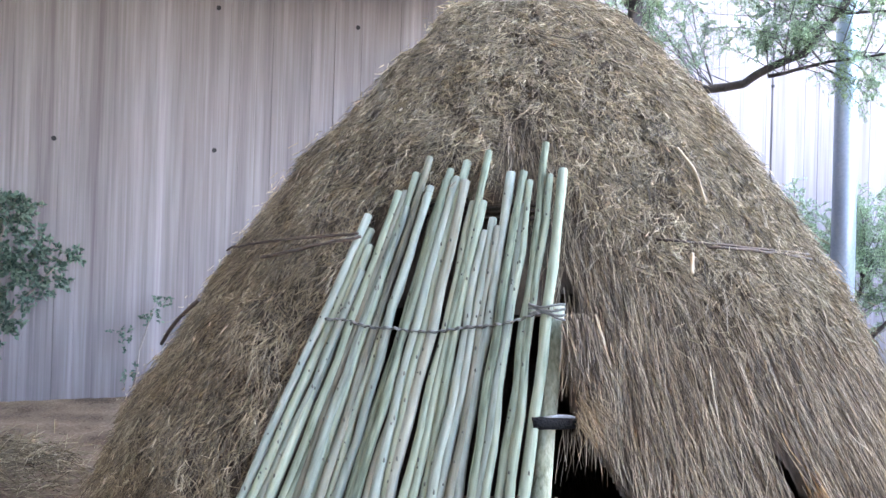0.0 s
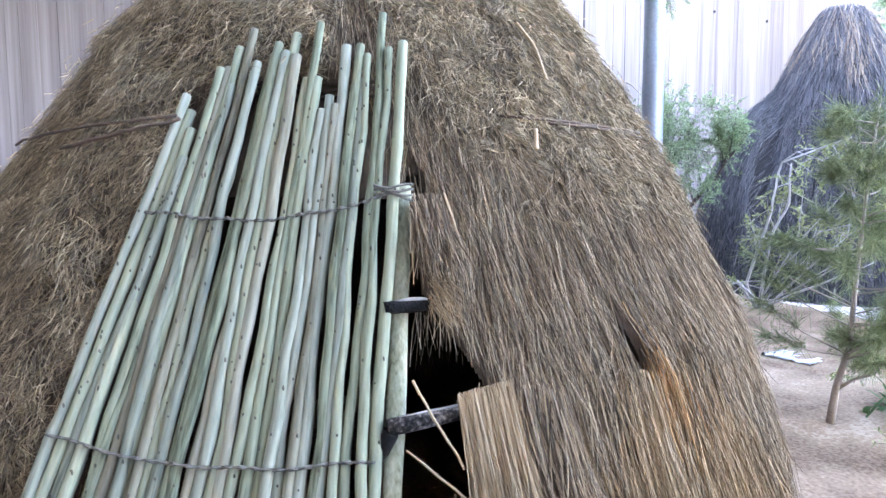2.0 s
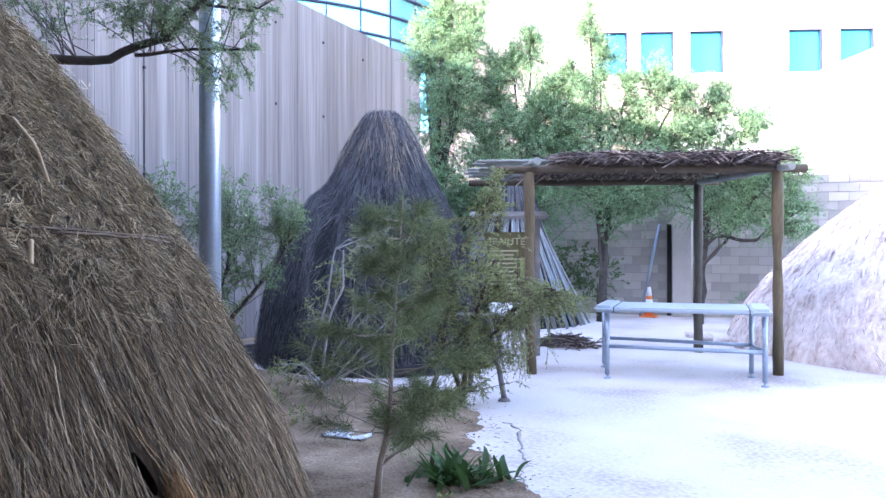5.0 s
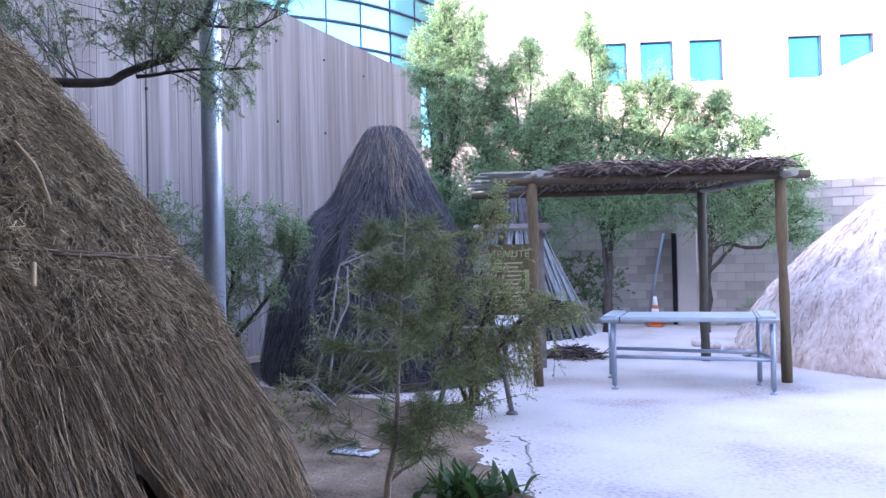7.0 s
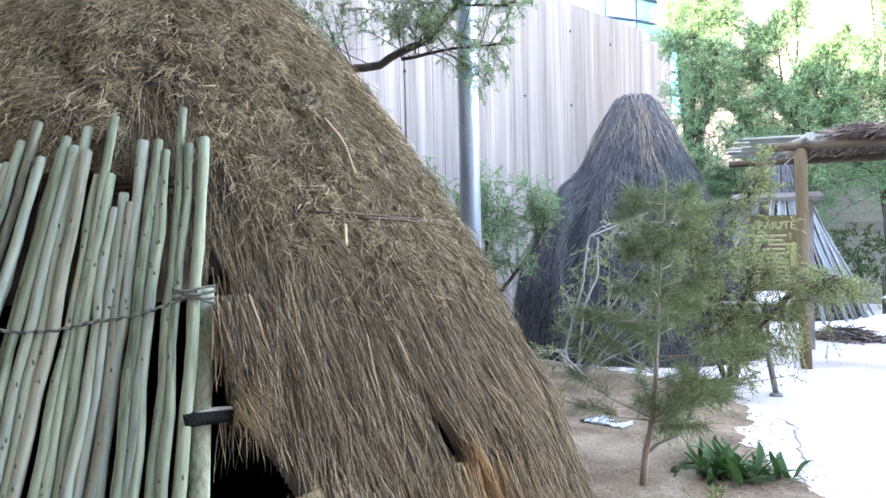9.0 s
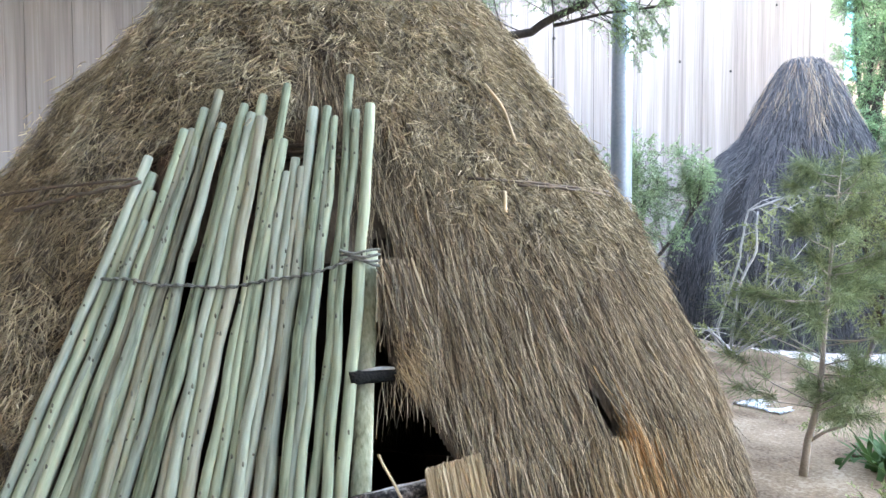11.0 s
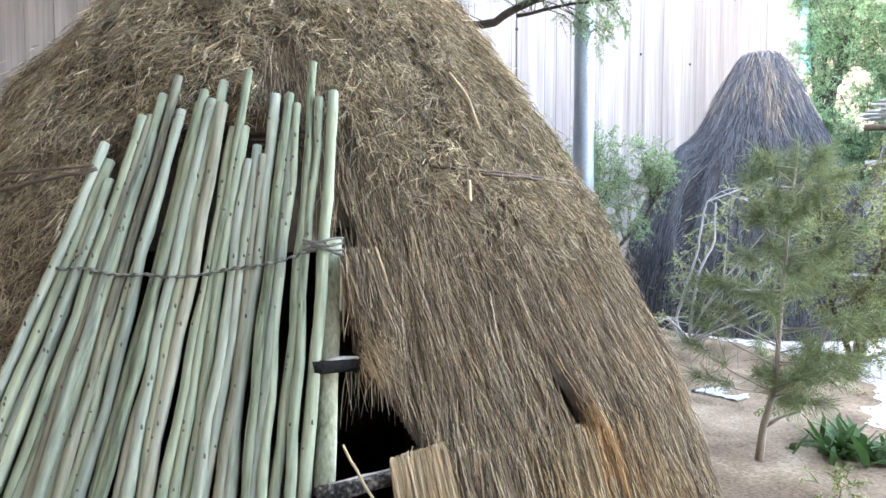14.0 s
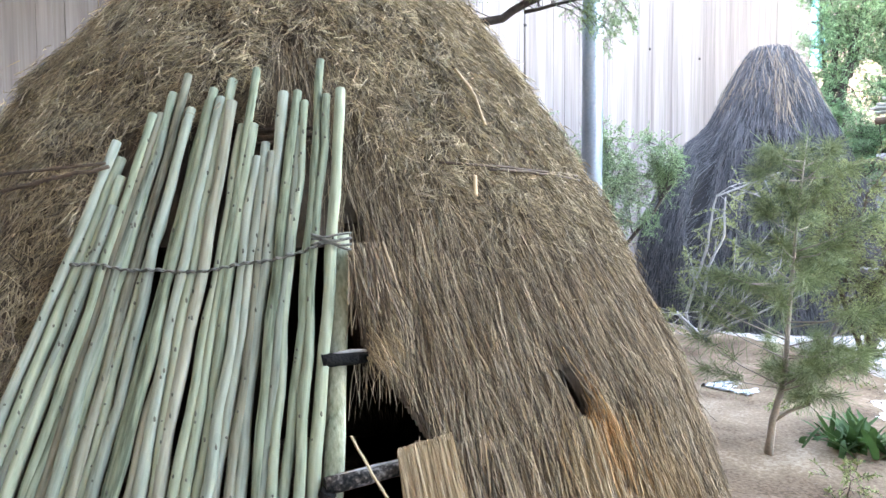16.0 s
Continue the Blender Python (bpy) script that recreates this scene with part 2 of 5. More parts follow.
def part(name, bm, mat, parent, label=""):
    me = bpy.data.meshes.new(name)
    bm.to_mesh(me)
    bm.free()
    me.materials.append(mat)
    return thing(name, me, label, parent=parent)


def empty(name, label, category, group="", kind="", at=(0, 0, 0)):
    ob = new(name)
    ob.location = at
    return tagged(ob, label, category, group, kind)


def unit(v):
    return v / np.maximum(np.linalg.norm(v, axis=-1, keepdims=True), 1e-9)


def strands(paths, radii, sides=3):
    """Thin tapered prisms: paths (n, k, 3), radii (n, k). Returns verts and quads."""
    n, k, _ = paths.shape
    tang = unit(np.gradient(paths, axis=1))
    ref = unit(rng.normal(size=(n, 1, 3)))
    a = unit(np.cross(tang, np.broadcast_to(ref, tang.shape)))
    b = np.cross(tang, a)
    ang = np.arange(sides) * 2 * np.pi / sides
    ring = a[:, :, None, :] * np.cos(ang)[None, None, :, None] + b[:, :, None, :] * np.sin(ang)[None, None, :, None]
    v = paths[:, :, None, :] + ring * radii[:, :, None, None]
    base = (np.arange(n) * k * sides)[:, None, None]
    i, s = np.meshgrid(np.arange(k - 1), np.arange(sides), indexing="ij")
    s2 = (s + 1) % sides
    q = np.stack([i * sides + s, i * sides + s2, (i + 1) * sides + s2, (i + 1) * sides + s], -1).reshape(1, -1, 4)
    return v.reshape(-1, 3), (base + q).reshape(-1, 4)


def tube(points, radii, sides=8, caps=True):
    """One round limb along points, as a bmesh."""
    pts = [Vector(p) for p in points]
    bm = bmesh.new()
    rings = []
    ref = Vector((0.31, 0.87, 0.39))
    for i, p in enumerate(pts):
        t = (pts[min(i + 1, len(pts) - 1)] - pts[max(i - 1, 0)]).normalized()
        a = t.cross(ref).normalized()
        b = t.cross(a)
        r = radii[i] if hasattr(radii, "__len__") else radii
        rings.append([bm.verts.new(p + (a * math.cos(2 * math.pi * s / sides) + b * math.sin(2 * math.pi * s / sides)) * r) for s in range(sides)])
    for r0, r1 in zip(rings, rings[1:]):
        for s in range(sides):
            f = bm.faces.new((r0[s], r0[(s + 1) % sides], r1[(s + 1) % sides], r1[s]))
            f.smooth = True
    if caps:
        bm.faces.new(rings[0][::-1])
        bm.faces.new(rings[-1])
    bmesh.ops.recalc_face_normals(bm, faces=bm.faces)
    return bm


def box(sx, sy, sz, m=None, bevel=0.0):
    bm = bmesh.new()
    bmesh.ops.create_cube(bm, size=1, matrix=(m or Matrix()) @ Matrix.Diagonal((sx, sy, sz, 1)))
    if bevel:
        bmesh.ops.bevel(bm, geom=bm.edges[:], offset=bevel, segments=2, affect="EDGES")
    return bm


def join(bm, other):
    me = bpy.data.meshes.new("tmp")
    other.to_mesh(me)
    other.free()
    bm.from_mesh(me)
    bpy.data.meshes.remove(me)
    return bm


def wobbly(p0, p1, n, amp):
    """A polyline from p0 to p1 that wanders by amp."""
    p0, p1 = np.array(p0, float), np.array(p1, float)
    t = np.linspace(0, 1, n)[:, None]
    w = np.cumsum(rng.normal(size=(n, 3)), 0)
    w -= w[0] + (w[-1] - w[0]) * t
    return p0 + (p1 - p0) * t + w * amp / max(1.0, n ** 0.5)


# ---- large structure ----
SOIL_EDGE = [(-1.2, -14), (-1.2, 2.5), (-1.31, 4.39), (-1.43, 4.95), (-1.75, 5.4), (-2.08, 5.7), (-2.64, 6.59), (-2.89, 7.41), (-3.4, 7.85),
             (-4.08, 8.16), (-6.4, 8.5), (-6.9, 8.8), (-7.3, 9.8), (-7.4, 18.9)]


def build_ground():
    n = 160
    xs, ys = np.linspace(-9.2, 2, n), np.linspace(-6, 12, 300)
    gx, gy = np.meshgrid(xs, ys, indexing="ij")
    z = np.array([[noise.noise(Vector((x * 1.3, y * 1.3, 0))) * 0.022 + noise.noise(Vector((x * 5, y * 5, 3))) * 0.016 + noise.noise(Vector((x * 17, y * 17, 5))) * 0.007 for y in ys] for x in xs]) + 0.012
    over = gx - np.interp(gy, [q[1] for q in SOIL_EDGE], [q[0] for q in SOIL_EDGE])
    z += 0.02 - 0.105 * np.clip((over + 0.28) / 0.75, 0, 1)
    edge = np.minimum.reduce([gx + 9.2, 2 - gx, gy + 6, 12 - gy])
    z = np.where(edge < 0.4, -0.05, z)
    v = np.stack([gx, gy, z], -1).reshape(-1, 3)
    i, j = np.meshgrid(np.arange(n - 1), np.arange(299), indexing="ij")
    a = i * 300 + j
    q = np.stack([a, a + 300, a + 301, a + 1], -1).reshape(-1, 4)
    # outer apron to the horizon, in the same sheet
    far = [(-900, -900), (900, -900), (900, 900), (-900, 900)]
    inner = [0, (n - 1) * 300, n * 300 - 1, 299]
    k = len(v)
    v = np.vstack([v, [(x, y, -0.05) for x, y in far]])
    q = np.vstack([q, [[k, k + 1, inner[1], inner[0]], [k + 1, k + 2, inner[2], inner[1]], [k + 2, k + 3, inner[3], inner[2]], [k + 3, k, inner[0], inner[3]]]])
    thing("ground", np_mesh("ground", v, q, M_SOIL, True), "dry brown soil with scattered straw and grit", "ground", kind="structure")


build_ground()


def build_slab():
    pts = []
    for (x0, y0), (x1, y1) in zip(SOIL_EDGE, SOIL_EDGE[1:]):
        m = max(1, int(math.hypot(x1 - x0, y1 - y0) / 0.12)) if y0 > 0 and y0 < 12 else 4
        for i in range(m):
            f = i / m
            px, py = x0 + (x1 - x0) * f, y0 + (y1 - y0) * f
            pts.append((px - 0.22, py - 0.1))
    pts += [(-7.4, 19.2), (30, 19.2), (30, -14)]
    bm = bmesh.new()
    top = [bm.verts.new((x, y, 0.0)) for x, y in pts]
    f = bm.faces.new(top)
    ext = bmesh.ops.extrude_face_region(bm, geom=[f])
    for v in ext["geom"]:
        if isinstance(v, bmesh.types.BMVert):
            v.co.z = -0.12
    bmesh.ops.triangulate(bm, faces=bm.faces)
    bmesh.ops.recalc_face_normals(bm, faces=bm.faces)
    ob = part("pavement", bm, M_SLAB, None)
    tagged(ob, "pale concrete pavement slab with an uneven edge", "pavement", kind="structure")
    line = [(-1.2, 3.9), (-1.45, 4.9), (-1.84, 5.5), (-1.95, 5.9), (-2.22, 6.5), (-2.35, 6.9), (-2.62, 7.15)]
    path = []
    for (x0, y0), (x1, y1) in zip(line, line[1:]):
        for i in range(6):
            f = i / 6
            path.append((x0 + (x1 - x0) * f + rng.normal() * 0.02, y0 + (y1 - y0) * f + rng.normal() * 0.02, 0.001))
    bm = tube(path, [0.006 + 0.008 * abs(rng.normal()) for _ in path], 5)
    for v in bm.verts:
        v.co.z = v.co.z * 0.3 + 0.002
    part("crack", bm, M_CRACK, ob, "dirt-filled crack")


build_slab()

WALL_X, WALL_TOP, BACK_Y = -9.25, 6.62, 18.9


def build_concrete_wall():
    bm = bmesh.new()
    y, ys = -16.0, [-16.0]
    while y < BACK_Y:
        y += rng.uniform(0.11, 0.2)
        ys.append(min(y, BACK_Y))
    joints = [0.73 + 2.83 * i for i in range(-5, 7)]
    prof = []
    for a, b in zip(ys, ys[1:]):
        d = rng.normal() * 0.003
        prof += [(WALL_X + d, a + 0.003), (WALL_X + d, b - 0.003), (WALL_X - 0.0035, b)]
    for j in joints:
        prof = [(x if abs(yy - j) > 0.02 else WALL_X - 0.03, yy) for x, yy in prof]
    low = [bm.verts.new((x, yy, -0.3)) for x, yy in prof]
    top = [bm.verts.new((x, yy, WALL_TOP)) for x, yy in prof]
    for i in range(len(prof) - 1):
        bm.faces.new((low[i], low[i + 1], top[i + 1], top[i]))
    bl = [bm.verts.new((WALL_X - 0.35, yy, z)) for yy in (prof[0][1], prof[-1][1]) for z in (-0.3, WALL_TOP)]
    bm.faces.new((bl[0], bl[1], bl[3], bl[2]))
    bm.faces.new([*top, bl[3], bl[1]])
    bm.faces.new((low[0], top[0], bl[1], bl[0]))
    bm.faces.new((low[-1], bl[2], bl[3], top[-1]))
    bmesh.ops.recalc_face_normals(bm, faces=bm.faces)
    ob = part("wall_west", bm, M_WALL, None)
    tagged(ob, "tall grey-brown board-formed concrete wall with tie holes", "wall", kind="structure")
    # tie holes are dark discs on the face, their shade is in the colour
    hole = bmesh.new()
    bmesh.ops.create_cone(hole, segments=10, radius1=0.026, radius2=0.026, depth=0.02, cap_ends=True, matrix=pose(0, 0, 0, 0, 90, 0))
    first = None
    for yy in [-0.73 + 1.66 * i for i in range(-2, 11)]:
        for z in (1.1, 2.77, 4.42, 6.0):
            if first is None:
                first = part("tie_hole_disc", hole, M_HOLE, ob)
                o = first
            else:
                o = thing("tie_hole_disc", first.data, parent=ob)
            o.location = (WALL_X + 0.004, yy, z)


build_concrete_wall()


def build_south_blockers():
    # unseen wall added behind the camera to cut sky light from the south
    bm = box(30, 0.4, 9.0, pose(5.5, -2.4, 4.4))
    ob = part("wall_south", bm, M_BLOCK, None)
    tagged(ob, "unseen added wall that blocks sky light from the south", "wall", kind="structure")
    # added sheet above the view, keeps overhead sky light off the near side
    part("porch_roof", box(18.6, 5.7, 0.25, pose(5.3, 0.45, 6.8)), M_BLOCK, ob)
    # second added sheet out of view, shades the left end of the west wall
    part("canopy", box(4.6, 6.6, 0.15, pose(-6.9, 1.1, 5.1)), M_BLOCK, ob)


build_south_blockers()


def build_east_blocker():
    # unseen wall added to hold back low eastern sky light
    ob = part("wall_east", box(0.4, 11.0, 5.6, pose(7.2, 2.9, 2.75)), M_BLOCK, None)
    tagged(ob, "unseen added wall that blocks low sky light from the east", "wall", kind="structure")


build_east_blocker()


def build_block_wall():
    x0, x1, h, w = -9.2, 14.0, 0.2, 0.4
    rows, gate = 16, (-2.78, -2.70)
    base = empty("wall_north", "pale concrete block wall with staggered courses", "wall", kind="structure")
    bm = box(gate[0] - x0, 0.16, rows * h, pose((x0 + gate[0]) / 2, BACK_Y + 0.11, rows * h / 2))
    join(bm, box(x1 - gate[1], 0.16, rows * h, pose((x1 + gate[1]) / 2, BACK_Y + 0.11, rows * h / 2)))
    part("mortar", bm, M_MORTAR, base)
    piece = box(w - 0.012, 0.1, h - 0.012, None, 0.006)
    me = bpy.data.meshes.new("block")
    piece.to_mesh(me)
    piece.free()
    me.materials.append(M_BLOCK)
    rest = bmesh.new()
    count = 0
    for r in range(rows):
        for i in range(60):
            x = x0 + (i + 0.5 * (r % 2)) * w + w / 2
            if x > x1 or gate[0] - 0.2 < x < gate[1] + 0.2:
                continue
            at = pose(x, BACK_Y + 0.06 + rng.normal() * 0.002, (r + 0.5) * h)
            if -5.0 < x < 2.4 and count < 290:
                o = thing("block", me, parent=base)
                o.matrix_basis = at
                count += 1
            else:
                bmesh.ops.create_cube(rest, size=1, matrix=at @ Matrix.Diagonal((w - 0.012, 0.1, h - 0.012, 1)))
    o = part("block_courses", rest, M_BLOCK, base)
    tagged(o, kind="stuff")
    # pier beside the dark gap
    bm = box(0.42, 0.3, 3.2, pose(-2.42, BACK_Y - 0.14, 1.6), 0.01)
    pier = part("pier", bm, M_BLOCK, base, "plain block pier")
    # solid dark strip painted as the shade within the narrow slit
    bm = box(0.09, 0.05, 2.15, pose(-2.74, BACK_Y + 0.0, 1.075))
    part("lintel", box(0.46, 0.13, 1.04, pose(-2.78, BACK_Y + 0.055, 2.68), 0.006), M_BLOCK, base)
    part("gap_shade_strip", bm, M_HOLE, base, "dark strip for the shaded gap beside the pier")
    bm = tube([(-3.35, BACK_Y - 0.35, 0.0), (-2.95, BACK_Y - 0.05, 2.15)], 0.035, 8)
    tagged(part("leaning_pole", bm, M_STEEL, None), "grey metal pole leaning on the block wall", "pole")


# ---- the near hut ----
HUT = np.array([-3.148, 1.756])
PROF_Z = np.array([-0.1, 0.0, 0.5, 1.0, 1.5, 2.0, 2.375, 2.625, 2.755, 2.795])
PROF_R = np.array([1.835, 1.83, 1.745, 1.575, 1.298, 0.975, 0.695, 0.455, 0.26, 0.02])
CAM_AZ = math.atan2(-1.5, 2.95)

P0 = np.array([-1.913, 1.25, 1.488])
PU, PV, PN = np.array([0.588, 0.809, 0.0]), np.array([-0.368, 0.267, 0.891]), np.array([0.721, -0.524, 0.454])


def hut_r(z):
    return np.interp(z, PROF_Z, PROF_R)


def hut_at(a, z, lift=0.0):
    d = (a - CAM_AZ + np.pi) % (2 * np.pi) - np.pi
    flat = np.clip((-0.6 - d) / 0.6, 0, 1) * np.interp(z, [0.6, 1.3, 2.0, 2.35, 2.6, 2.8], [0, 0.06, 0.09, 0.2, 0.26, 0.16])
    r = np.maximum(hut_r(z) + lift - flat, 0.005)
    return np.stack([HUT[0] + r * np.cos(a), HUT[1] + r * np.sin(a), np.broadcast_to(z, np.shape(a))], -1)


def panel_uv(p):
    d = p - P0
    return d @ PU, d @ PV


def in_doorway(p, grow=0.0):
    """The dark opening behind and beside the pole door."""
    u, v = panel_uv(p)
    right = np.interp(v, [-1.6, -0.79, -0.52, -0.4, -0.3, -0.27, -0.02, 0.10], [0.14, 0.18, 0.25, 0.172, 0.1, 0.075, 0.05, 0.02]) + grow
    return (u > -0.5 - grow) & (u < right) & (v < 0.0 + grow) & ((p - P0) @ PN > -0.7)


def in_smoke_gap(p, grow=0.0):
    u, v = panel_uv(p)
    return ((u - 0.05) / (0.028 + grow)) ** 2 + ((v - 0.055 + 0.3 * (u - 0.05)) / (0.036 + grow)) ** 2 + ((p - P0) @ PN < -0.7) < 1


SLOT_AZ, SLOT_Z = CAM_AZ + 0.511, 1.062


def az_z(p):
    return np.arctan2(p[..., 1] - HUT[1], p[..., 0] - HUT[0]), p[..., 2]


def in_slot(p, grow=0.0):
    """Small torn slot in the thatch, narrow at its upper end."""
    a, z = az_z(p)
    f = (z - SLOT_Z) / 0.055
    mid = SLOT_AZ - 0.0095 * f
    wide = (0.0125 - 0.006 * f) * np.sqrt(np.clip(1.12 - f ** 4, 0.0, 1))
    return (np.abs(f) < 1 + grow * 8) & (np.abs(a - mid) < wide + grow)


def before_door(p):
    """Where thatch would stand in front of the leaning pole door."""
    d = p - P0
    u, v, n = d @ PU, d @ PV, d @ PN
    left = np.interp(v, [-1.63, 0.29], [-0.985, -0.571]) - 0.005
    return (u > left) & (u < 0.03) & (v < 0.34) & (n > -0.025)


def lumps(a, z):
    """Rolling unevenness of the thatch surface, in metres."""
    x, y = np.cos(a) * 9, np.sin(a) * 9
    return 0.012 * np.sin(x * 1.7 + z * 6) * np.cos(y * 1.9 - z * 4) + 0.009 * np.sin(x * 4.1 - y * 3.3 + z * 15) + 0.006 * np.sin(y * 8.7 + z * 23 + x * 2.2)


def build_hut():
    hut = empty("thatched_hut", "large conical hut thatched with grey-brown reed and chopped straw", "hut")
    az = np.unique(np.concatenate([np.linspace(-np.pi, np.pi, 180, endpoint=False), np.linspace(0.42, 0.55, 50), np.linspace(-0.15, 0.22, 90)])) + CAM_AZ
    zs = np.unique(np.concatenate([np.linspace(0, 2.82, 90), np.linspace(0.97, 1.18, 50), np.linspace(1.18, 1.65, 60)])) - 0.02
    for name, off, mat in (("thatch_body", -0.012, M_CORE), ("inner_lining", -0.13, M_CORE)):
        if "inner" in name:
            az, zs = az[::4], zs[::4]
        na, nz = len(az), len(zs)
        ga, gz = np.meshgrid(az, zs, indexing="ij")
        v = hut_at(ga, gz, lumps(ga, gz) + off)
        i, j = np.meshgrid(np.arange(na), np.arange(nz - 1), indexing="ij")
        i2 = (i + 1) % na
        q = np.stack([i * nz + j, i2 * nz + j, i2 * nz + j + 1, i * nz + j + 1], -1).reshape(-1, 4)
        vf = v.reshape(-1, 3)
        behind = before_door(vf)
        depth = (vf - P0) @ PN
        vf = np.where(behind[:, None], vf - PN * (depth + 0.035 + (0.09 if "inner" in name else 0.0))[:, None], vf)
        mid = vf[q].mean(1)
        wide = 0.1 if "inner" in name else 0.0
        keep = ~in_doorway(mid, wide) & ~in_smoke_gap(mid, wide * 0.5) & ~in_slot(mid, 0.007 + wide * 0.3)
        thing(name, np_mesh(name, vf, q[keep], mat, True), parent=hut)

    def lay(name, n, mat, zr, ar, length, jitter, rad, lift, droop, label, mask=None, k=3, zpow=1.0, curl=0.0, mats=0.0):
        a = rng.uniform(*ar, n)
        z = zr[0] + (zr[1] - zr[0]) * rng.uniform(0, 1, n) ** zpow
        ok = rng.uniform(0, 1, n) < (hut_r(z) + 0.12) / 1.9
        a, z = a[ok], z[ok]
        n = len(a)
        # neighbours lean the same way, in tufts
        tuft = 0.6 * np.sin(a * 41 + 5 * np.sin(z * 9)) * np.cos(z * 17 + a * 13)
        ang = jitter * tuft + rng.normal(0, jitter, n)
        ln = rng.uniform(*length, n)
        raise_by = np.zeros(n)
        if mats:
            # matted wads of straw, each with its own lean and height
            row = np.floor(z / 0.055 + 0.6 * np.sin(a * 17))
            cell = np.floor(a * np.maximum(hut_r(z), 0.15) / 0.075 + row * 0.37 + 0.5 * np.sin(z * 31))
            hashed = np.modf(np.abs(np.sin(row * 12.9898 + cell * 78.233) * 43758.5453))[0]
            ang += (hashed - 0.5) * 1.7
            raise_by = mats * np.modf(hashed * 7.31)[0]
        t = np.linspace(0, 1, k)
        zz = z[:, None] - ln[:, None] * np.cos(ang)[:, None] * t / 1.166
        rmid = np.maximum(hut_r(z), 0.15)[:, None]
        aa = a[:, None] + ln[:, None] * (np.sin(ang)[:, None] * t + curl * rng.normal(0, 1, n)[:, None] * t * (1 - t)) / rmid
        lf = np.abs(rng.normal(0, lift, n))[:, None] + droop * rng.uniform(-0.3, 1, n)[:, None] * t ** 1.5 + (lumps(a, z) + raise_by)[:, None]
        zz = np.maximum(zz, 0.0)
        p = hut_at(aa, zz, lf)
        p += rng.normal(0, 0.002, p.shape)
        g = np.ones(len(p), bool)
        for f in (0.0, 0.2, 0.4, 0.6, 0.8, 1.0):
            at = p[:, 0] * (1 - f) + p[:, -1] * f
            g &= ~(in_slot(at, 0.0085) | in_smoke_gap(at) | in_doorway(at) | before_door(at))
        if mask is not None:
            g &= mask(a, z, len(a))
        p = p[g]
        r = rng.uniform(rad[0], rad[1], len(p))[:, None] * np.linspace(1.0, 0.5, k)[None, :]
        v, q = strands(p, r)
        return thing(name, np_mesh(name, v, q, mat), label, parent=hut, kind="stuff")

    front = (CAM_AZ - 1.42, CAM_AZ + 1.4)

    def edge(a):
        d = a - CAM_AZ
        right = np.interp(d, [0.0, 0.1, 0.2, 0.35, 0.55, 0.9, 1.9], [2.12, 2.0, 1.82, 1.6, 1.5, 1.46, 1.5])
        return np.where(d > -0.05, right, 0.6) + 0.04 * np.sin(9 * a)

    def combed(a, z, n):
        return z < edge(a) + 0.2 + rng.normal(0, 0.08, n)

    def shaggy(a, z, n):
        return z > edge(a) + rng.normal(0, 0.09, n)

    lay("combed_reeds", 140000, M_REED, (0.0, 2.1), front, (0.06, 0.2), 0.13, (0.0006, 0.0014), 0.013, 0.018, "long grey-brown reeds laid downward", combed, k=2)
    lay("pale_reeds", 3200, M_PALE, (0.05, 2.0), front, (0.05, 0.2), 0.2, (0.0007, 0.0013), 0.018, 0.03, "loose pale reeds", combed, k=3, curl=0.3)
    lay("reed_fuzz", 4000, M_REED, (0.05, 2.0), front, (0.04, 0.14), 0.5, (0.0006, 0.0011), 0.022, 0.04, "fine curled reed fibre", combed, k=4, curl=0.6)
    lay("straw_bed", 62000, M_BED, (0.4, 2.8), front, (0.04, 0.12), 0.5, (0.0009, 0.0019), 0.010, 0.02, "bed of grey straw laid downward", shaggy, k=2, zpow=0.8, mats=0.03)
    lay("chopped_straw", 170000, M_CHOP, (0.4, 2.8), front, (0.015, 0.06), 0.75, (0.0008, 0.0017), 0.017, 0.02, "short tangled straw", shaggy, k=2, zpow=0.8, mats=0.04)
    lay("curled_straw", 7000, M_CHOP, (0.4, 2.8), front, (0.025, 0.08), 0.9, (0.0008, 0.0016), 0.03, 0.035, "curled straw stalks", shaggy, k=4, zpow=0.8, curl=0.7, mats=0.03)
    lay("pale_straw_litter", 8000, M_PALE, (0.4, 2.78), front, (0.01, 0.035), 1.0, (0.0009, 0.0022), 0.038, 0.02, "pale straw bits", shaggy, k=2, mats=0.03)
    lay("back_thatch", 2500, M_REED, (0.0, 2.78), (front[1], front[0] + 2 * np.pi), (0.25, 0.5), 0.2, (0.003, 0.006), 0.02, 0.03, "reeds on the far side")

    # ragged tuft where the reeds are gathered at the top
    n = 2600
    rr, aa = 0.3 * rng.uniform(0, 1, n) ** 0.6, rng.uniform(-np.pi, np.pi, n)
    c = np.stack([HUT[0] + rr * np.cos(aa), HUT[1] + rr * np.sin(aa), 2.735 - 0.35 * np.maximum(rr - 0.16, 0) + 0.03 * np.sin(aa * 3 + 1) + rng.uniform(0, 0.03, n)], -1)
    d = unit(np.stack([np.cos(aa + rng.normal(0, 0.8, n)), np.sin(aa + rng.normal(0, 0.8, n)), rng.normal(0.1, 0.4, n)], -1))
    ln = rng.uniform(0.03, 0.11, n)[:, None]
    p = np.stack([c, c + d * ln * 0.6, c + d * ln - np.array([0, 0, 0.02])], 1)
    v, q = strands(p, rng.uniform(0.0012, 0.0028, n)[:, None] * np.array([1, 0.9, 0.5]))
    thing("top_tuft", np_mesh("top_tuft", v, q, M_CHOP), "ragged straw tuft at the peak", parent=hut, kind="stuff")

    def gold_zone(a, z, n):
        d = a - SLOT_AZ
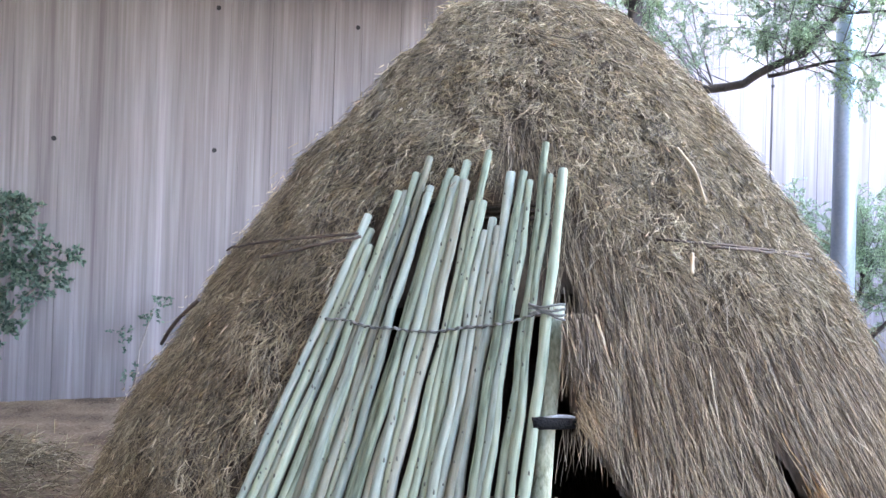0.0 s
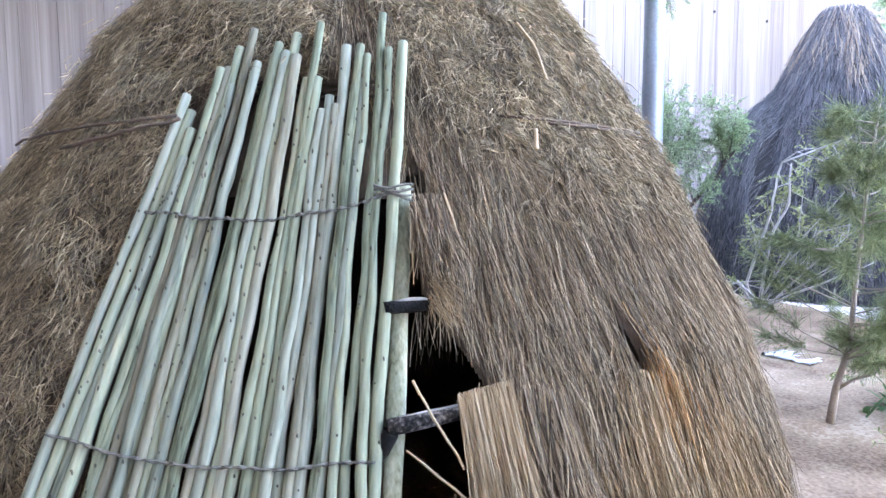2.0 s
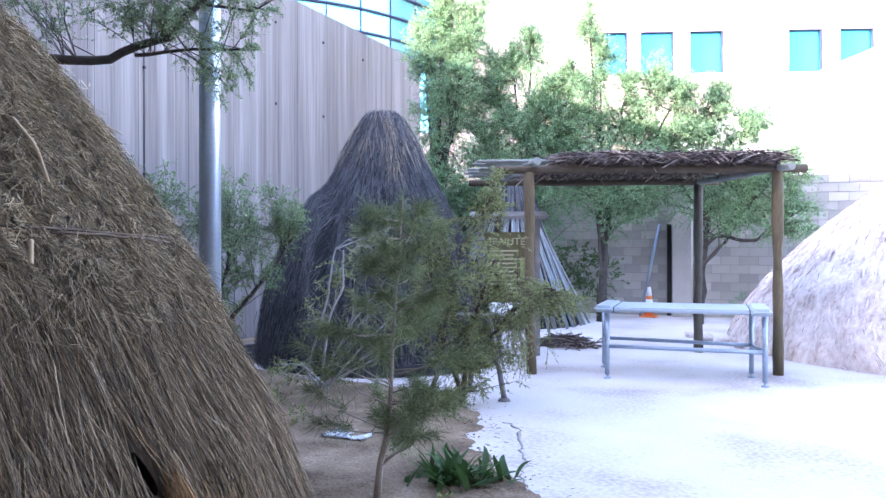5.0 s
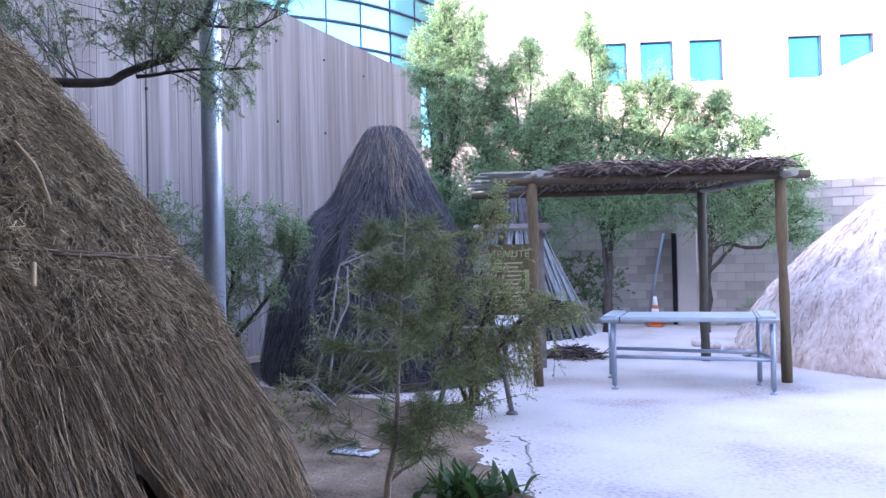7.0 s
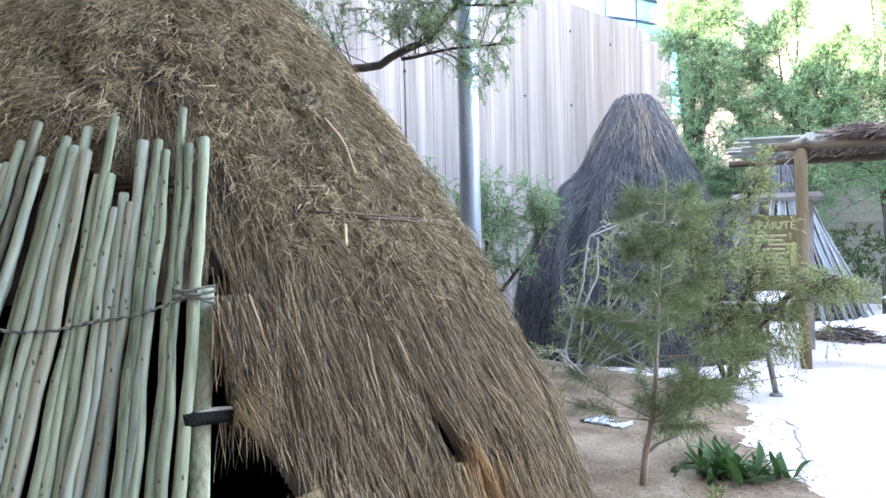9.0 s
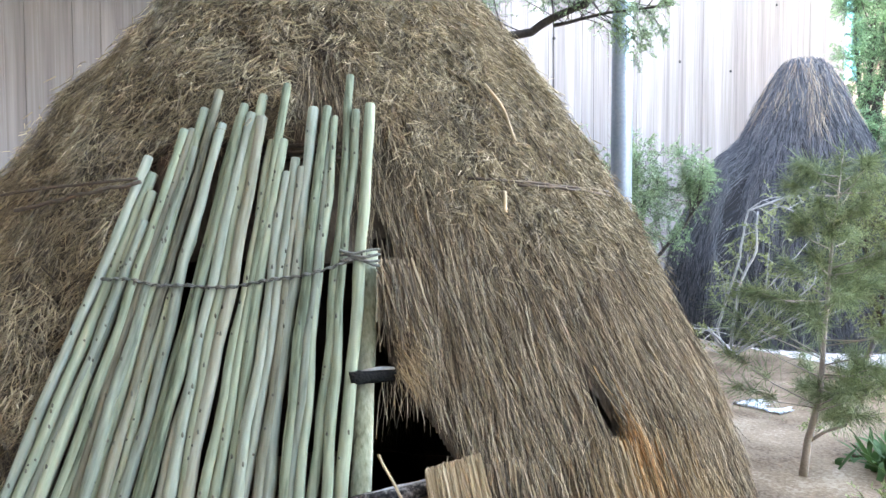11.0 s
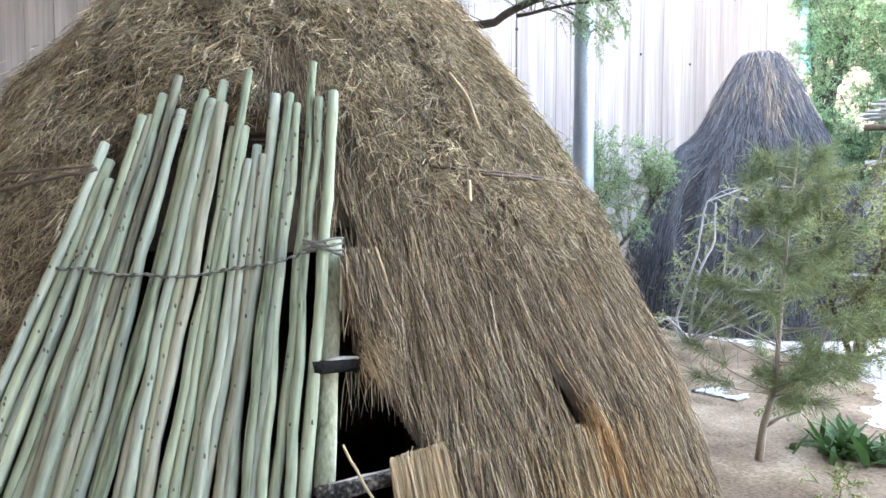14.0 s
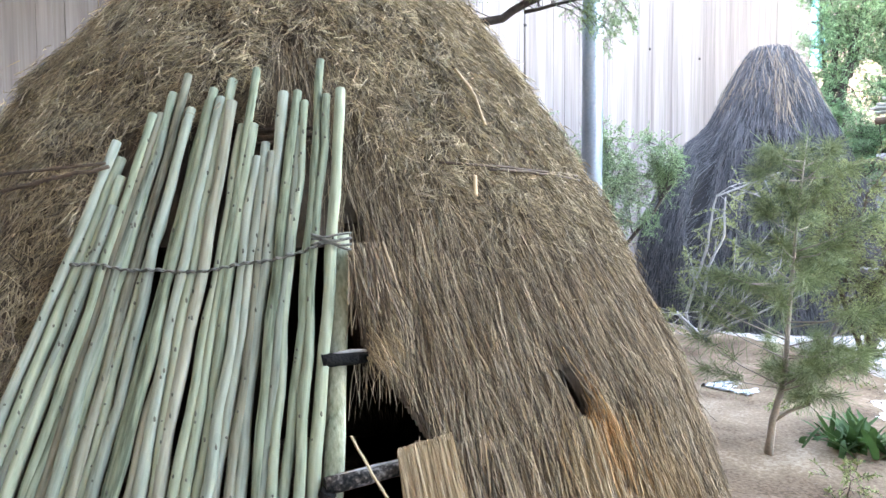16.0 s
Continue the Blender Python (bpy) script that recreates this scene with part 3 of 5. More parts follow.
        w = np.interp(z, [0.0, 0.75, 1.0, 1.12, 1.22], [0.42, 0.26, 0.12, 0.05, 0.015])
        return (d > -w * 0.5 + rng.normal(0, 0.03, n)) & (d < w * 1.1 + rng.normal(0, 0.05, n)) & (z < 1.0 + rng.normal(0, 0.06, n))

    def pale_zone(a, z, n):
        d = a - SLOT_AZ
        return (np.abs(d - 0.008) < np.interp(z, [0.0, 0.7, 1.02], [0.07, 0.05, 0.02])) & (z < 1.008)

    lay("golden_reeds", 20000, M_TAN, (0.0, 1.25), (SLOT_AZ - 0.4, SLOT_AZ + 0.5), (0.10, 0.28), 0.06, (0.001, 0.002), 0.026, 0.035, "fresh tan-gold reeds", gold_zone)
    lay("split_reeds", 9000, M_PALE, (0.0, 1.02), (SLOT_AZ - 0.14, SLOT_AZ + 0.14), (0.14, 0.3), 0.03, (0.0012, 0.0022), 0.02, 0.03, "pale split reeds under the slot", pale_zone)

    def orange_zone(a, z, n):
        d = a - SLOT_AZ + 0.05 * (z - 1.07)
        return (d > 0.004 - 0.012 * (z > 1.06)) & (d < np.interp(z, [0.75, 0.9, 1.05, 1.2], [0.13, 0.085, 0.05, 0.015]) + rng.normal(0, 0.01, n))

    lay("orange_reeds", 2600, M_GOLD, (0.88, 1.2), (SLOT_AZ - 0.1, SLOT_AZ + 0.2), (0.08, 0.2), 0.05, (0.0009, 0.0017), 0.03, 0.03, "orange reeds beside the slot", orange_zone)

    # single thick stalks lying on the roof
    for line, r in (((( 0.521, 2.005), (0.552, 1.93), (0.533, 1.82)), 0.005), (((0.425, 1.66), (0.404, 1.60)), 0.006)):
        a = np.interp(np.linspace(0, 1, 8), np.linspace(0, 1, len(line)), [p[0] for p in line]) + CAM_AZ
        z = np.interp(np.linspace(0, 1, 8), np.linspace(0, 1, len(line)), [p[1] for p in line])
        part("stalk", tube(hut_at(a, z, 0.085), r, 5), M_PALE, hut, "thick pale stalk")
    return hut


hut = build_hut()


def on_panel(u, v, n=0.0):
    return P0 + PU * u + PV * v + PN * n


def build_door():
    door = empty("pole_door", "leaning screen of thin pale green poles tied with cord", "door")
    tops = [(-0.577, 0.285), (-0.562, 0.24), (-0.551, 0.18), (-0.552, 0.064), (-0.492, 0.369), (-0.471, 0.375), (-0.446, 0.441), (-0.412, 0.5),
            (-0.391, 0.387), (-0.349, 0.419), (-0.338, 0.455), (-0.315, 0.423), (-0.29, 0.489), (-0.284, 0.408), (-0.224, 0.519), (-0.222, 0.339),
            (-0.185, 0.282), (-0.147, 0.442), (-0.108, 0.446), (-0.087, 0.414), (-0.05, 0.558), (-0.029, 0.436), (0.009, 0.457)]
    # shorter poles wedged behind, between the long ones
    for i in (1, 3, 5, 7, 10, 13, 15, 16, 18):
        (ua, va), (uc, vc) = tops[i], tops[i + 1]
        tops.append(((ua + uc) / 2, min(va, vc) - rng.uniform(0.02, 0.09)))
    tops.sort()
    n = len(tops)
    for i, (u, v) in enumerate(tops):
        ub = -0.985 + (0.94 * i / (n - 1)) + rng.normal() * 0.004
        vb = -1.63 + rng.uniform(0, 0.01)
        r = rng.uniform(0.0122, 0.0164)
        k = 26
        pts, rad = [], []
        off = 0.0 if i % 2 else 0.006
        ph, am = rng.uniform(0, 6), rng.uniform(0.002, 0.0065)
        for s in range(k):
            f = s / (k - 1)
            uu = u + (ub - u) * f + am * (math.sin(ph + f * 9) + 0.5 * math.sin(ph * 3 + f * 23) + 0.45 * math.sin(ph * 5 + f * 47)) * min(1, f * 8)
            pts.append(on_panel(uu, v + (vb - v) * f, 0.012 + off + 0.004 * math.sin(ph * 2 + f * 7)))
            rad.append(r * (0.88 + 0.24 * f) * (1 + 0.05 * rng.normal()))
        along = Vector(pts[0] - pts[-1]).normalized()
        own = Matrix.Translation(pts[-1]) @ along.to_track_quat("Z", "Y").to_matrix().to_4x4()
        back = own.inverted()
        pole = part("pole", tube([back @ Vector(p) for p in pts], rad, 9), (M_POLE, M_POLEGREY, M_POLE, M_POLETAN, M_POLEGREY, M_POLE, M_POLEGREY)[int(rng.integers(0, 7))], door)
        pole.matrix_basis = own
        bm = bmesh.new()
        for _ in range(rng.integers(5, 11)):
            f = rng.uniform(0.03, 0.8)
            c = pts[0] + (pts[-1] - pts[0]) * f
            c = np.array([np.interp(f, np.linspace(0, 1, k), [p[d] for p in pts]) for d in range(3)])
            side = rng.uniform(-0.6, 0.6)
            c = c + (PN * math.cos(side) + PU * math.sin(side)) * r * 0.95
            m = back @ Matrix.Translation(c) @ Matrix.Rotation(rng.uniform(0, 3), 4, "Z") @ Matrix.Diagonal((0.003, 0.003, rng.uniform(0.003, 0.009), 1))
            bmesh.ops.create_icosphere(bm, subdivisions=1, radius=1, matrix=m)
        part("knot", bm, M_KNOT, pole)
    for name, line in (("cord", [(-0.634, -0.074), (-0.56, -0.076), (-0.5, -0.085), (-0.385, -0.096), (-0.3, -0.09), (-0.226, -0.08), (-0.135, -0.06), (-0.066, -0.044), (-0.017, -0.022), (0.03, -0.008)]),
                       ("cord", [(-0.78, -0.63), (-0.53, -0.69), (-0.27, -0.705), (-0.02, -0.684)])):
        us, vs = [p[0] for p in line], [p[1] for p in line]
        for strand in (0, 1):
            pts = []
            for s in range(140):
                f = s / 139
                uu = us[0] + (us[-1] - us[0]) * f
                w = f * 60 + strand * math.pi
                pts.append(on_panel(uu, np.interp(uu, us, vs) + 0.0022 * math.sin(w) + 0.003 * math.sin(f * 23), 0.034 + 0.0045 * math.sin(f * 160) + 0.0035 * math.cos(w)))
            part("cord", tube(pts, 0.0026, 5), M_CORD, door, "twisted grey cord")
    for k in range(4):
        pts = [on_panel(-0.05 + 0.1 * f, -0.026 + 0.008 * k + 0.008 * math.sin(f * 5 + k), 0.034 - 0.03 * max(0, f - 0.6) + 0.004 * k) for f in np.linspace(0, 1, 14)]
        part("lashing", tube(pts, 0.0036, 5), M_CORD, door, "wound lashing at the pole edge")
    return door


build_door()


def build_door_frame():
    bm = tube([on_panel(0.016 + 0.002 * f + 0.003 * math.sin(f * 9), 0.03 - 1.68 * f, -0.028 - 0.005 * math.sin(f * 6)) for f in np.linspace(0, 1, 14)],
              [0.024 + 0.002 * math.sin(i * 1.7) for i in range(14)], 12)
    for v in bm.verts:
        d = Vector(PN).dot(v.co - Vector(P0)) + 0.028
        v.co -= Vector(PN) * d * 0.55
    part("door_jamb", bm, M_JAMB, hut, "flat greenish split door post")
    a, b = on_panel(-0.014, -0.322, 0.025), on_panel(0.09, -0.298, -0.03)
    part("upper_stub", tube([a + (b - a) * f for f in np.linspace(0, 1, 6)], [0.015, 0.017, 0.016, 0.017, 0.016, 0.014], 8), M_CHAR, hut, "charred crossbar stub")
    up = np.array([0, 0, 0.017])
    part("bleached_top", tube([a + (b - a) * f + up * 0.8 for f in np.linspace(0.25, 0.98, 5)], [0.003, 0.006, 0.009, 0.008, 0.005], 6), M_CHARTOP, hut, "bleached upper edge")
    a, b = on_panel(0.004, -0.608, 0.02), on_panel(0.27, -0.538, -0.06)
    part("crossbar", tube([a + (b - a) * f for f in np.linspace(0, 1, 8)], [0.02, 0.021, 0.02, 0.019, 0.018, 0.018, 0.017, 0.016], 8), M_BARLOG, hut, "weathered crossbar, charred in patches")
    part("bleached_top", tube([a + (b - a) * f + up for f in np.linspace(0.1, 0.98, 7)], [0.004, 0.005, 0.006, 0.004, 0.006, 0.005, 0.004], 6), M_CHARTOP, hut)
    a = on_panel(0.012, -0.618, 0.02)
    part("charred_knot", tube([a, a + np.array([-0.02, -0.015, -0.05]), a + np.array([-0.025, -0.02, -0.075])], [0.02, 0.018, 0.006], 7), M_CHAR, hut)
    for p, q, r in (((0.06, -0.5), (0.18, -0.7), 0.0035), ((0.05, -0.66), (0.3, -0.86), 0.003)):
        part("twig", tube(wobbly(on_panel(*p, 0.03), on_panel(*q, 0.03), 8, 0.006), r, 5), M_PALE, hut, "loose straw stalk")
    # rails of the frame between the pole tops
    for dv in (0.30, 0.325, 0.345):
        part("rail", tube(wobbly(on_panel(-0.3, dv, -0.03), on_panel(-0.03, dv + 0.012, -0.03), 6, 0.004), 0.006, 6), M_TWIG, hut, "thin dark rail")
    # binding sticks round the middle of the roof
    for a0, a1, z0, z1, r in ((0.36, 1.0, 1.70, 1.67, 0.0042), (0.5, 0.98, 1.685, 1.66, 0.0045), (-1.0, -0.37, 1.63, 1.69, 0.0042), (-0.66, -0.36, 1.605, 1.68, 0.0055),
                              (-1.25, -0.9, 1.24, 1.45, 0.008)):
        aa = CAM_AZ + np.linspace(a0, a1, 10)
        pts = hut_at(aa, np.linspace(z0, z1, 10) + rng.normal(0, 0.002, 10), 0.05 if a0 > 0 else 0.1)
        part("binding_stick", tube(pts, r, 6), M_TWIG, hut, "thin binding stick")
    # reed flap and fringe beside the opening
    def fringe(name, u0, u1, v0, v1, n, mat, ln, label, tilt=0.0, thick=0.03, rad=(0.0018, 0.003), fray=0.12, slope=0.0):
        u, v = rng.uniform(u0, u1, n), rng.uniform(v0, v1, n)
        v += slope * (u - u0)
        le = rng.uniform(*ln, n)
        t = np.linspace(0, 1, 4)
        uu = u[:, None] + (tilt + rng.normal(0, fray, n))[:, None] * le[:, None] * t + rng.normal(0, fray * 0.6, n)[:, None] * le[:, None] * t ** 2
        vv = v[:, None] - le[:, None] * t
        nn = (rng.uniform(-thick, thick, n))[:, None] + 0.02 * t ** 2 * rng.normal(0, 1, n)[:, None]
        p = P0 + uu[..., None] * PU + vv[..., None] * PV + nn[..., None] * PN
        r = rng.uniform(*rad, n)[:, None] * np.array([1, 1, 0.8, 0.4])
        a, b = strands(p, r)
        thing(name, np_mesh(name, a, b, mat), label, parent=hut, kind="stuff")

    fringe("reed_flap", 0.165, 0.29, -0.548, -0.528, 1300, M_PALE, (0.2, 0.42), "pale reed flap hung over the crossbar", 0.2, 0.014, (0.0009, 0.002), 0.035, 0.27)
    for o in hut.children:
        if o.name.startswith("reed_flap"):
            o.location = tuple(PN * 0.018)
    fringe("flap_edge", 0.2, 0.42, -0.72, -0.5, 700, M_REED, (0.15, 0.35), "grey reeds beside the flap", 0.2, 0.02, (0.001, 0.0022))
    fringe("reed_flap_foot", 0.15, 0.33, -1.25, -0.75, 900, M_PALE, (0.2, 0.4), "pale reeds at the foot of the flap", 0.1, 0.02, (0.0016, 0.003), 0.05)
    fringe("frayed_tuft", 0.09, 0.14, -0.31, -0.22, 110, M_TAN, (0.03, 0.1), "frayed golden tuft", 0.6, 0.02, (0.0005, 0.0012), 0.3)
    fringe("upper_flap", 0.04, 0.13, -0.07, -0.01, 650, M_REED, (0.08, 0.2), "reed ends bundled beside the post", 0.22, 0.02, (0.0012, 0.0024))
    fringe("inner_fringe", 0.05, 0.2, -0.33, -0.27, 70, M_BED, (0.03, 0.13), "reeds hanging inside", 0.0, 0.03, (0.0009, 0.002))
    fringe("inner_fringe", 0.03, 0.12, 0.03, 0.12, 50, M_BED, (0.06, 0.16), "reeds behind the smoke gap", 0.1, 0.02, (0.0009, 0.002))
    for o in hut.children:
        if o.name.startswith("inner_fringe"):
            o.location = tuple(-PN * 0.07)


build_door_frame()


# ---- the dark hut behind ----
def build_dark_hut(centre, radius, height, name, label):
    ob = empty(name, label, "hut")
    cz = np.array([0, 0.07, 0.49, 0.9, 1.32, 1.73, 2.15, 2.56, 2.98, 3.30, 3.5, 3.60, 3.63]) / 3.63 * height
    cr = np.array([1.66, 1.65, 1.55, 1.42, 1.27, 1.11, 0.93, 0.73, 0.53, 0.37, 0.27, 0.18, 0.03]) / 1.61 * radius
    wing = math.atan2(-0.55, -0.83)

    def hull(a, z):
        """Radius of the thatch, with a thicker lower skirt over the entrance side."""
        d = np.abs((a - wing + np.pi) % (2 * np.pi) - np.pi)
        top = np.interp(d, [0, 0.55, 0.8, 1.0], [2.48, 2.4, 2.05, 0.0])
        skirt = np.interp(z, [0, 0.2, 0.6, 1.2, 1.7, 2.3, 2.5], [0.06, 0.14, 0.18, 0.27, 0.26, 0.19, 0.15])
        return np.interp(z, cz, cr) + skirt * np.clip((top - z) / 0.12, 0, 1)

    na, nz = 128, 60
    az, zs = np.linspace(0, 2 * np.pi, na, endpoint=False), np.linspace(0, height, nz)
    ga, gz = np.meshgrid(az, zs, indexing="ij")
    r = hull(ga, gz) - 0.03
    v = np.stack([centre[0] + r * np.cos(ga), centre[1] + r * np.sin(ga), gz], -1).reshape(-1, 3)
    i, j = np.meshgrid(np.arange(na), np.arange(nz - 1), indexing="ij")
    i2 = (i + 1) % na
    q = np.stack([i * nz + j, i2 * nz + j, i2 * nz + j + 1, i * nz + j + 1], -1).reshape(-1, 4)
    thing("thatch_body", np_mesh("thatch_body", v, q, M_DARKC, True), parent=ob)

    def lay(pname, n, z0, z1, ln, jit, rad, mat, lift, a0=0.0, a1=2 * np.pi):
        z, a = rng.uniform(z0, z1, n), rng.uniform(a0, a1, n)
        ok = rng.uniform(0, 1, n) < (np.interp(z, cz, cr) + 0.15) / radius
        z, a = z[ok], a[ok]
        n = len(z)
        le, an = rng.uniform(*ln, n), rng.normal(0, jit, n)
        t = np.linspace(0, 1, 2)
        zz = np.maximum(z[:, None] - le[:, None] * np.cos(an)[:, None] * t * 0.88, 0)
        aa = a[:, None] + le[:, None] * np.sin(an)[:, None] * t / np.maximum(np.interp(z, cz, cr), 0.15)[:, None]
        rr = hull(aa, zz) + np.abs(rng.normal(0, lift, n))[:, None] + 0.03 * t ** 2 * rng.uniform(-0.2, 1, n)[:, None]
        p = np.stack([centre[0] + rr * np.cos(aa), centre[1] + rr * np.sin(aa), zz], -1)
        vv, qq = strands(p, rng.uniform(*rad, n)[:, None] * np.array([1, 0.6]))
        thing(pname, np_mesh(pname, vv, qq, mat), parent=ob, kind="stuff")

    lay("hanging_reeds", 36000, 0.0, height, (0.12, 0.36), 0.16, (0.0016, 0.0036), M_DARKT, 0.03, -1.07 - 1.75, -1.07 + 1.75)
    lay("rear_reeds", 2500, 0.0, height, (0.3, 0.6), 0.16, (0.006, 0.012), M_DARKT, 0.03, -1.07 + 1.75, -1.07 + 4.53)
    lay("cap_straw", 1500, height * 0.82, height, (0.2, 0.5), 0.2, (0.002, 0.0045), M_STRAWCAP, 0.04)
    lay("straw_streak", 260, height * 0.74, height * 0.98, (0.2, 0.45), 0.12, (0.002, 0.004), M_STRAWCAP, 0.05, -0.98, -0.72)
    return ob


build_dark_hut((-5.55, 10.16), 1.61, 3.63, "dark_thatched_hut", "tall blackish weathered thatched hut with a straw cap")


# ---- lamp post ----
def build_lamp_post():
    ob = empty("steel_post", "tall round galvanised steel post beside the wall", "post", at=(-4.9, 5.78, 0))
    part("shaft", tube([(0, 0, -0.05), (0, 0, 3), (0, 0, 8.0)], [0.095, 0.095, 0.092], 24), M_STEEL, ob)
    bm = box(0.34, 0.34, 0.025, pose(0, 0, 0.012), 0.004)
    part("base_plate", bm, M_STEEL, ob)
    for k in range(4):
        a = math.pi / 4 + k * math.pi / 2
        part("bolt", tube([(0.19 * math.cos(a), 0.19 * math.sin(a), 0.01), (0.19 * math.cos(a), 0.19 * math.sin(a), 0.06)], 0.012, 6), M_STEEL, ob)


build_lamp_post()


# ---- ramada ----
def build_ramada():
    ob = empty("ramada", "open shade shelter of rough posts with a brush roof", "shelter")
    posts = {"a": (-3.155, 9.77), "b": (-0.275, 10.94), "c": (-1.43, 12.74), "d": (-4.29, 11.56)}
    H = 2.59
    for k, (x, y) in posts.items():
        dx = rng.normal() * 0.02
        part("post", tube(wobbly((x, y, -0.05), (x + dx, y, H), 8, 0.012), [0.066 + 0.005 * rng.normal() for _ in range(8)], 9), M_GREYPOST if k in "cd" else M_RAMPOST, ob)
    v = {k: np.array([*p, H + 0.03]) for k, p in posts.items()}

    def over(p, q, e0, e1, r, mat, dz=0.0, name="beam"):
        d = (q - p) / np.linalg.norm(q - p)
        z = np.array([0, 0, dz])
        return part(name, tube(wobbly(p - d * e0 + z, q + d * e1 + z, 8, 0.01), r, 8), mat, ob)

    over(v["a"], v["b"], 0.45, 0.35, 0.055, M_BEAM)
    over(v["d"], v["c"], 0.45, 0.3, 0.05, M_BEAM)
    over(v["a"], v["d"], 0.3, 0.3, 0.05, M_RAMGREY, 0.08)
    over(v["b"], v["c"], 0.3, 0.3, 0.05, M_RAMGREY, 0.0)
    for f in np.linspace(0.03, 1.05, 13):
        p, q = v["a"] + (v["d"] - v["a"]) * f, v["b"] + (v["c"] - v["b"]) * f
        over(p, q, rng.uniform(0.3, 0.75), rng.uniform(0.05, 0.25), 0.022, M_RAMGREY, 0.12, "roof_pole")
    # brush layer
    n = 6500
    s, t = rng.uniform(0.12, 1.02, n), rng.uniform(-0.1, 1.08, n)
    c = (v["a"][None] * (1 - s)[:, None] + v["b"][None] * s[:, None]) * (1 - t)[:, None] + (v["d"][None] * (1 - s)[:, None] + v["c"][None] * s[:, None]) * t[:, None]
    c[:, 2] = H + 0.12 + rng.uniform(0, 0.1, n)
    an = np.where(rng.uniform(0, 1, n) < 0.6, rng.normal(0.4, 0.5, n), rng.uniform(0, 6.28, n))
    d = np.stack([np.cos(an), np.sin(an), rng.normal(0, 0.22, n)], -1)
    ln = rng.uniform(0.12, 0.5, n)[:, None]
    p = np.stack([c - d * ln / 2, c + np.array([0, 0, 0.02]), c + d * ln / 2], 1)
    p[:, 0, 2] -= rng.uniform(0, 0.05, n)
    a, b = strands(p, rng.uniform(0.004, 0.011, n)[:, None] * np.array([1, 0.9, 0.4]))
    thing("brush_roof", np_mesh("brush_roof", a, b, M_BRUSH), "layer of dry brown brush", parent=ob, kind="stuff")
    bm = bmesh.new()
    for lift in (0.15, 0.19):
        cs = [v["a"] + (v["b"] - v["a"]) * 0.14, v["b"], v["c"], v["d"] + (v["c"] - v["d"]) * 0.14]
        vs = [bm.verts.new((p[0], p[1], H + lift)) for p in cs]
        bm.faces.new(vs)
    part("brush_mat", bm, M_BRUSH, ob, "dense core of the brush layer")


build_ramada()


# ---- metal table ----
def build_table():
    ob = empty("steel_table", "pale blue-grey work table on galvanised pipe legs", "table")
    feet = [(-2.43, 10.69), (-0.575, 10.63), (-2.2, 9.83), (-0.4, 9.99)]
    H = 0.83
    for x, y in feet:
        leg = part("leg", tube([(x, y, 0.05), (x, y, H)], 0.03, 12), M_STEEL, ob)
        part("foot_pad", tube([(x, y, 0.0), (x, y, 0.015), (x, y, 0.02), (x, y, 0.06)], [0.045, 0.045, 0.014, 0.014], 12), M_STEEL, leg)
    for (x0, y0), (x1, y1) in ((feet[0], feet[1]), (feet[2], feet[3]), (feet[0], feet[2]), (feet[1], feet[3])):
        part("stretcher", tube([(x0, y0, 0.4), (x1, y1, 0.4)], 0.024, 10), M_STEEL, ob)
    c = np.mean(feet, 0)
    ang = math.degrees(math.atan2(feet[3][1] - feet[2][1], feet[3][0] - feet[2][0]))
    at = pose(c[0], c[1], 0, 0, 0, ang)
    part("table_top", box(1.8, 0.98, 0.055, at @ pose(0.03, 0, 0.865), 0.018), M_TABLETOP, ob)
    for sx in (-1, 1):
        part("end_cap", box(0.24, 1.04, 0.085, at @ pose(0.03 + sx * 0.9, 0, 0.868), 0.036), M_TABLETOP, ob)
        part("seam", box(0.012, 0.985, 0.06, at @ pose(0.03 + sx * 0.775, 0, 0.866)), M_SEAM, ob)


build_table()


# ---- traffic cone ----
def build_cone():
    ob = empty("traffic_cone", "orange traffic cone with white bands", "cone", at=(-3.11, 18.35, 0.0))
    part("base", box(0.36, 0.36, 0.035, pose(0, 0, 0.018), 0.01), M_ORANGE, ob)

    def ring(z0, z1, extra):
        f = lambda z: 0.12 - 0.085 * z / 0.7 + extra
        return tube([(0, 0, z0), (0, 0, z1)], [f(z0), f(z1)], 20)

    part("cone_body", ring(0.03, 0.7, 0), M_ORANGE, ob)
    part("band", ring(0.26, 0.41, 0.003), M_REFLWHITE, ob)
    part("band", ring(0.49, 0.69, 0.003), M_REFLWHITE, ob)


build_cone()


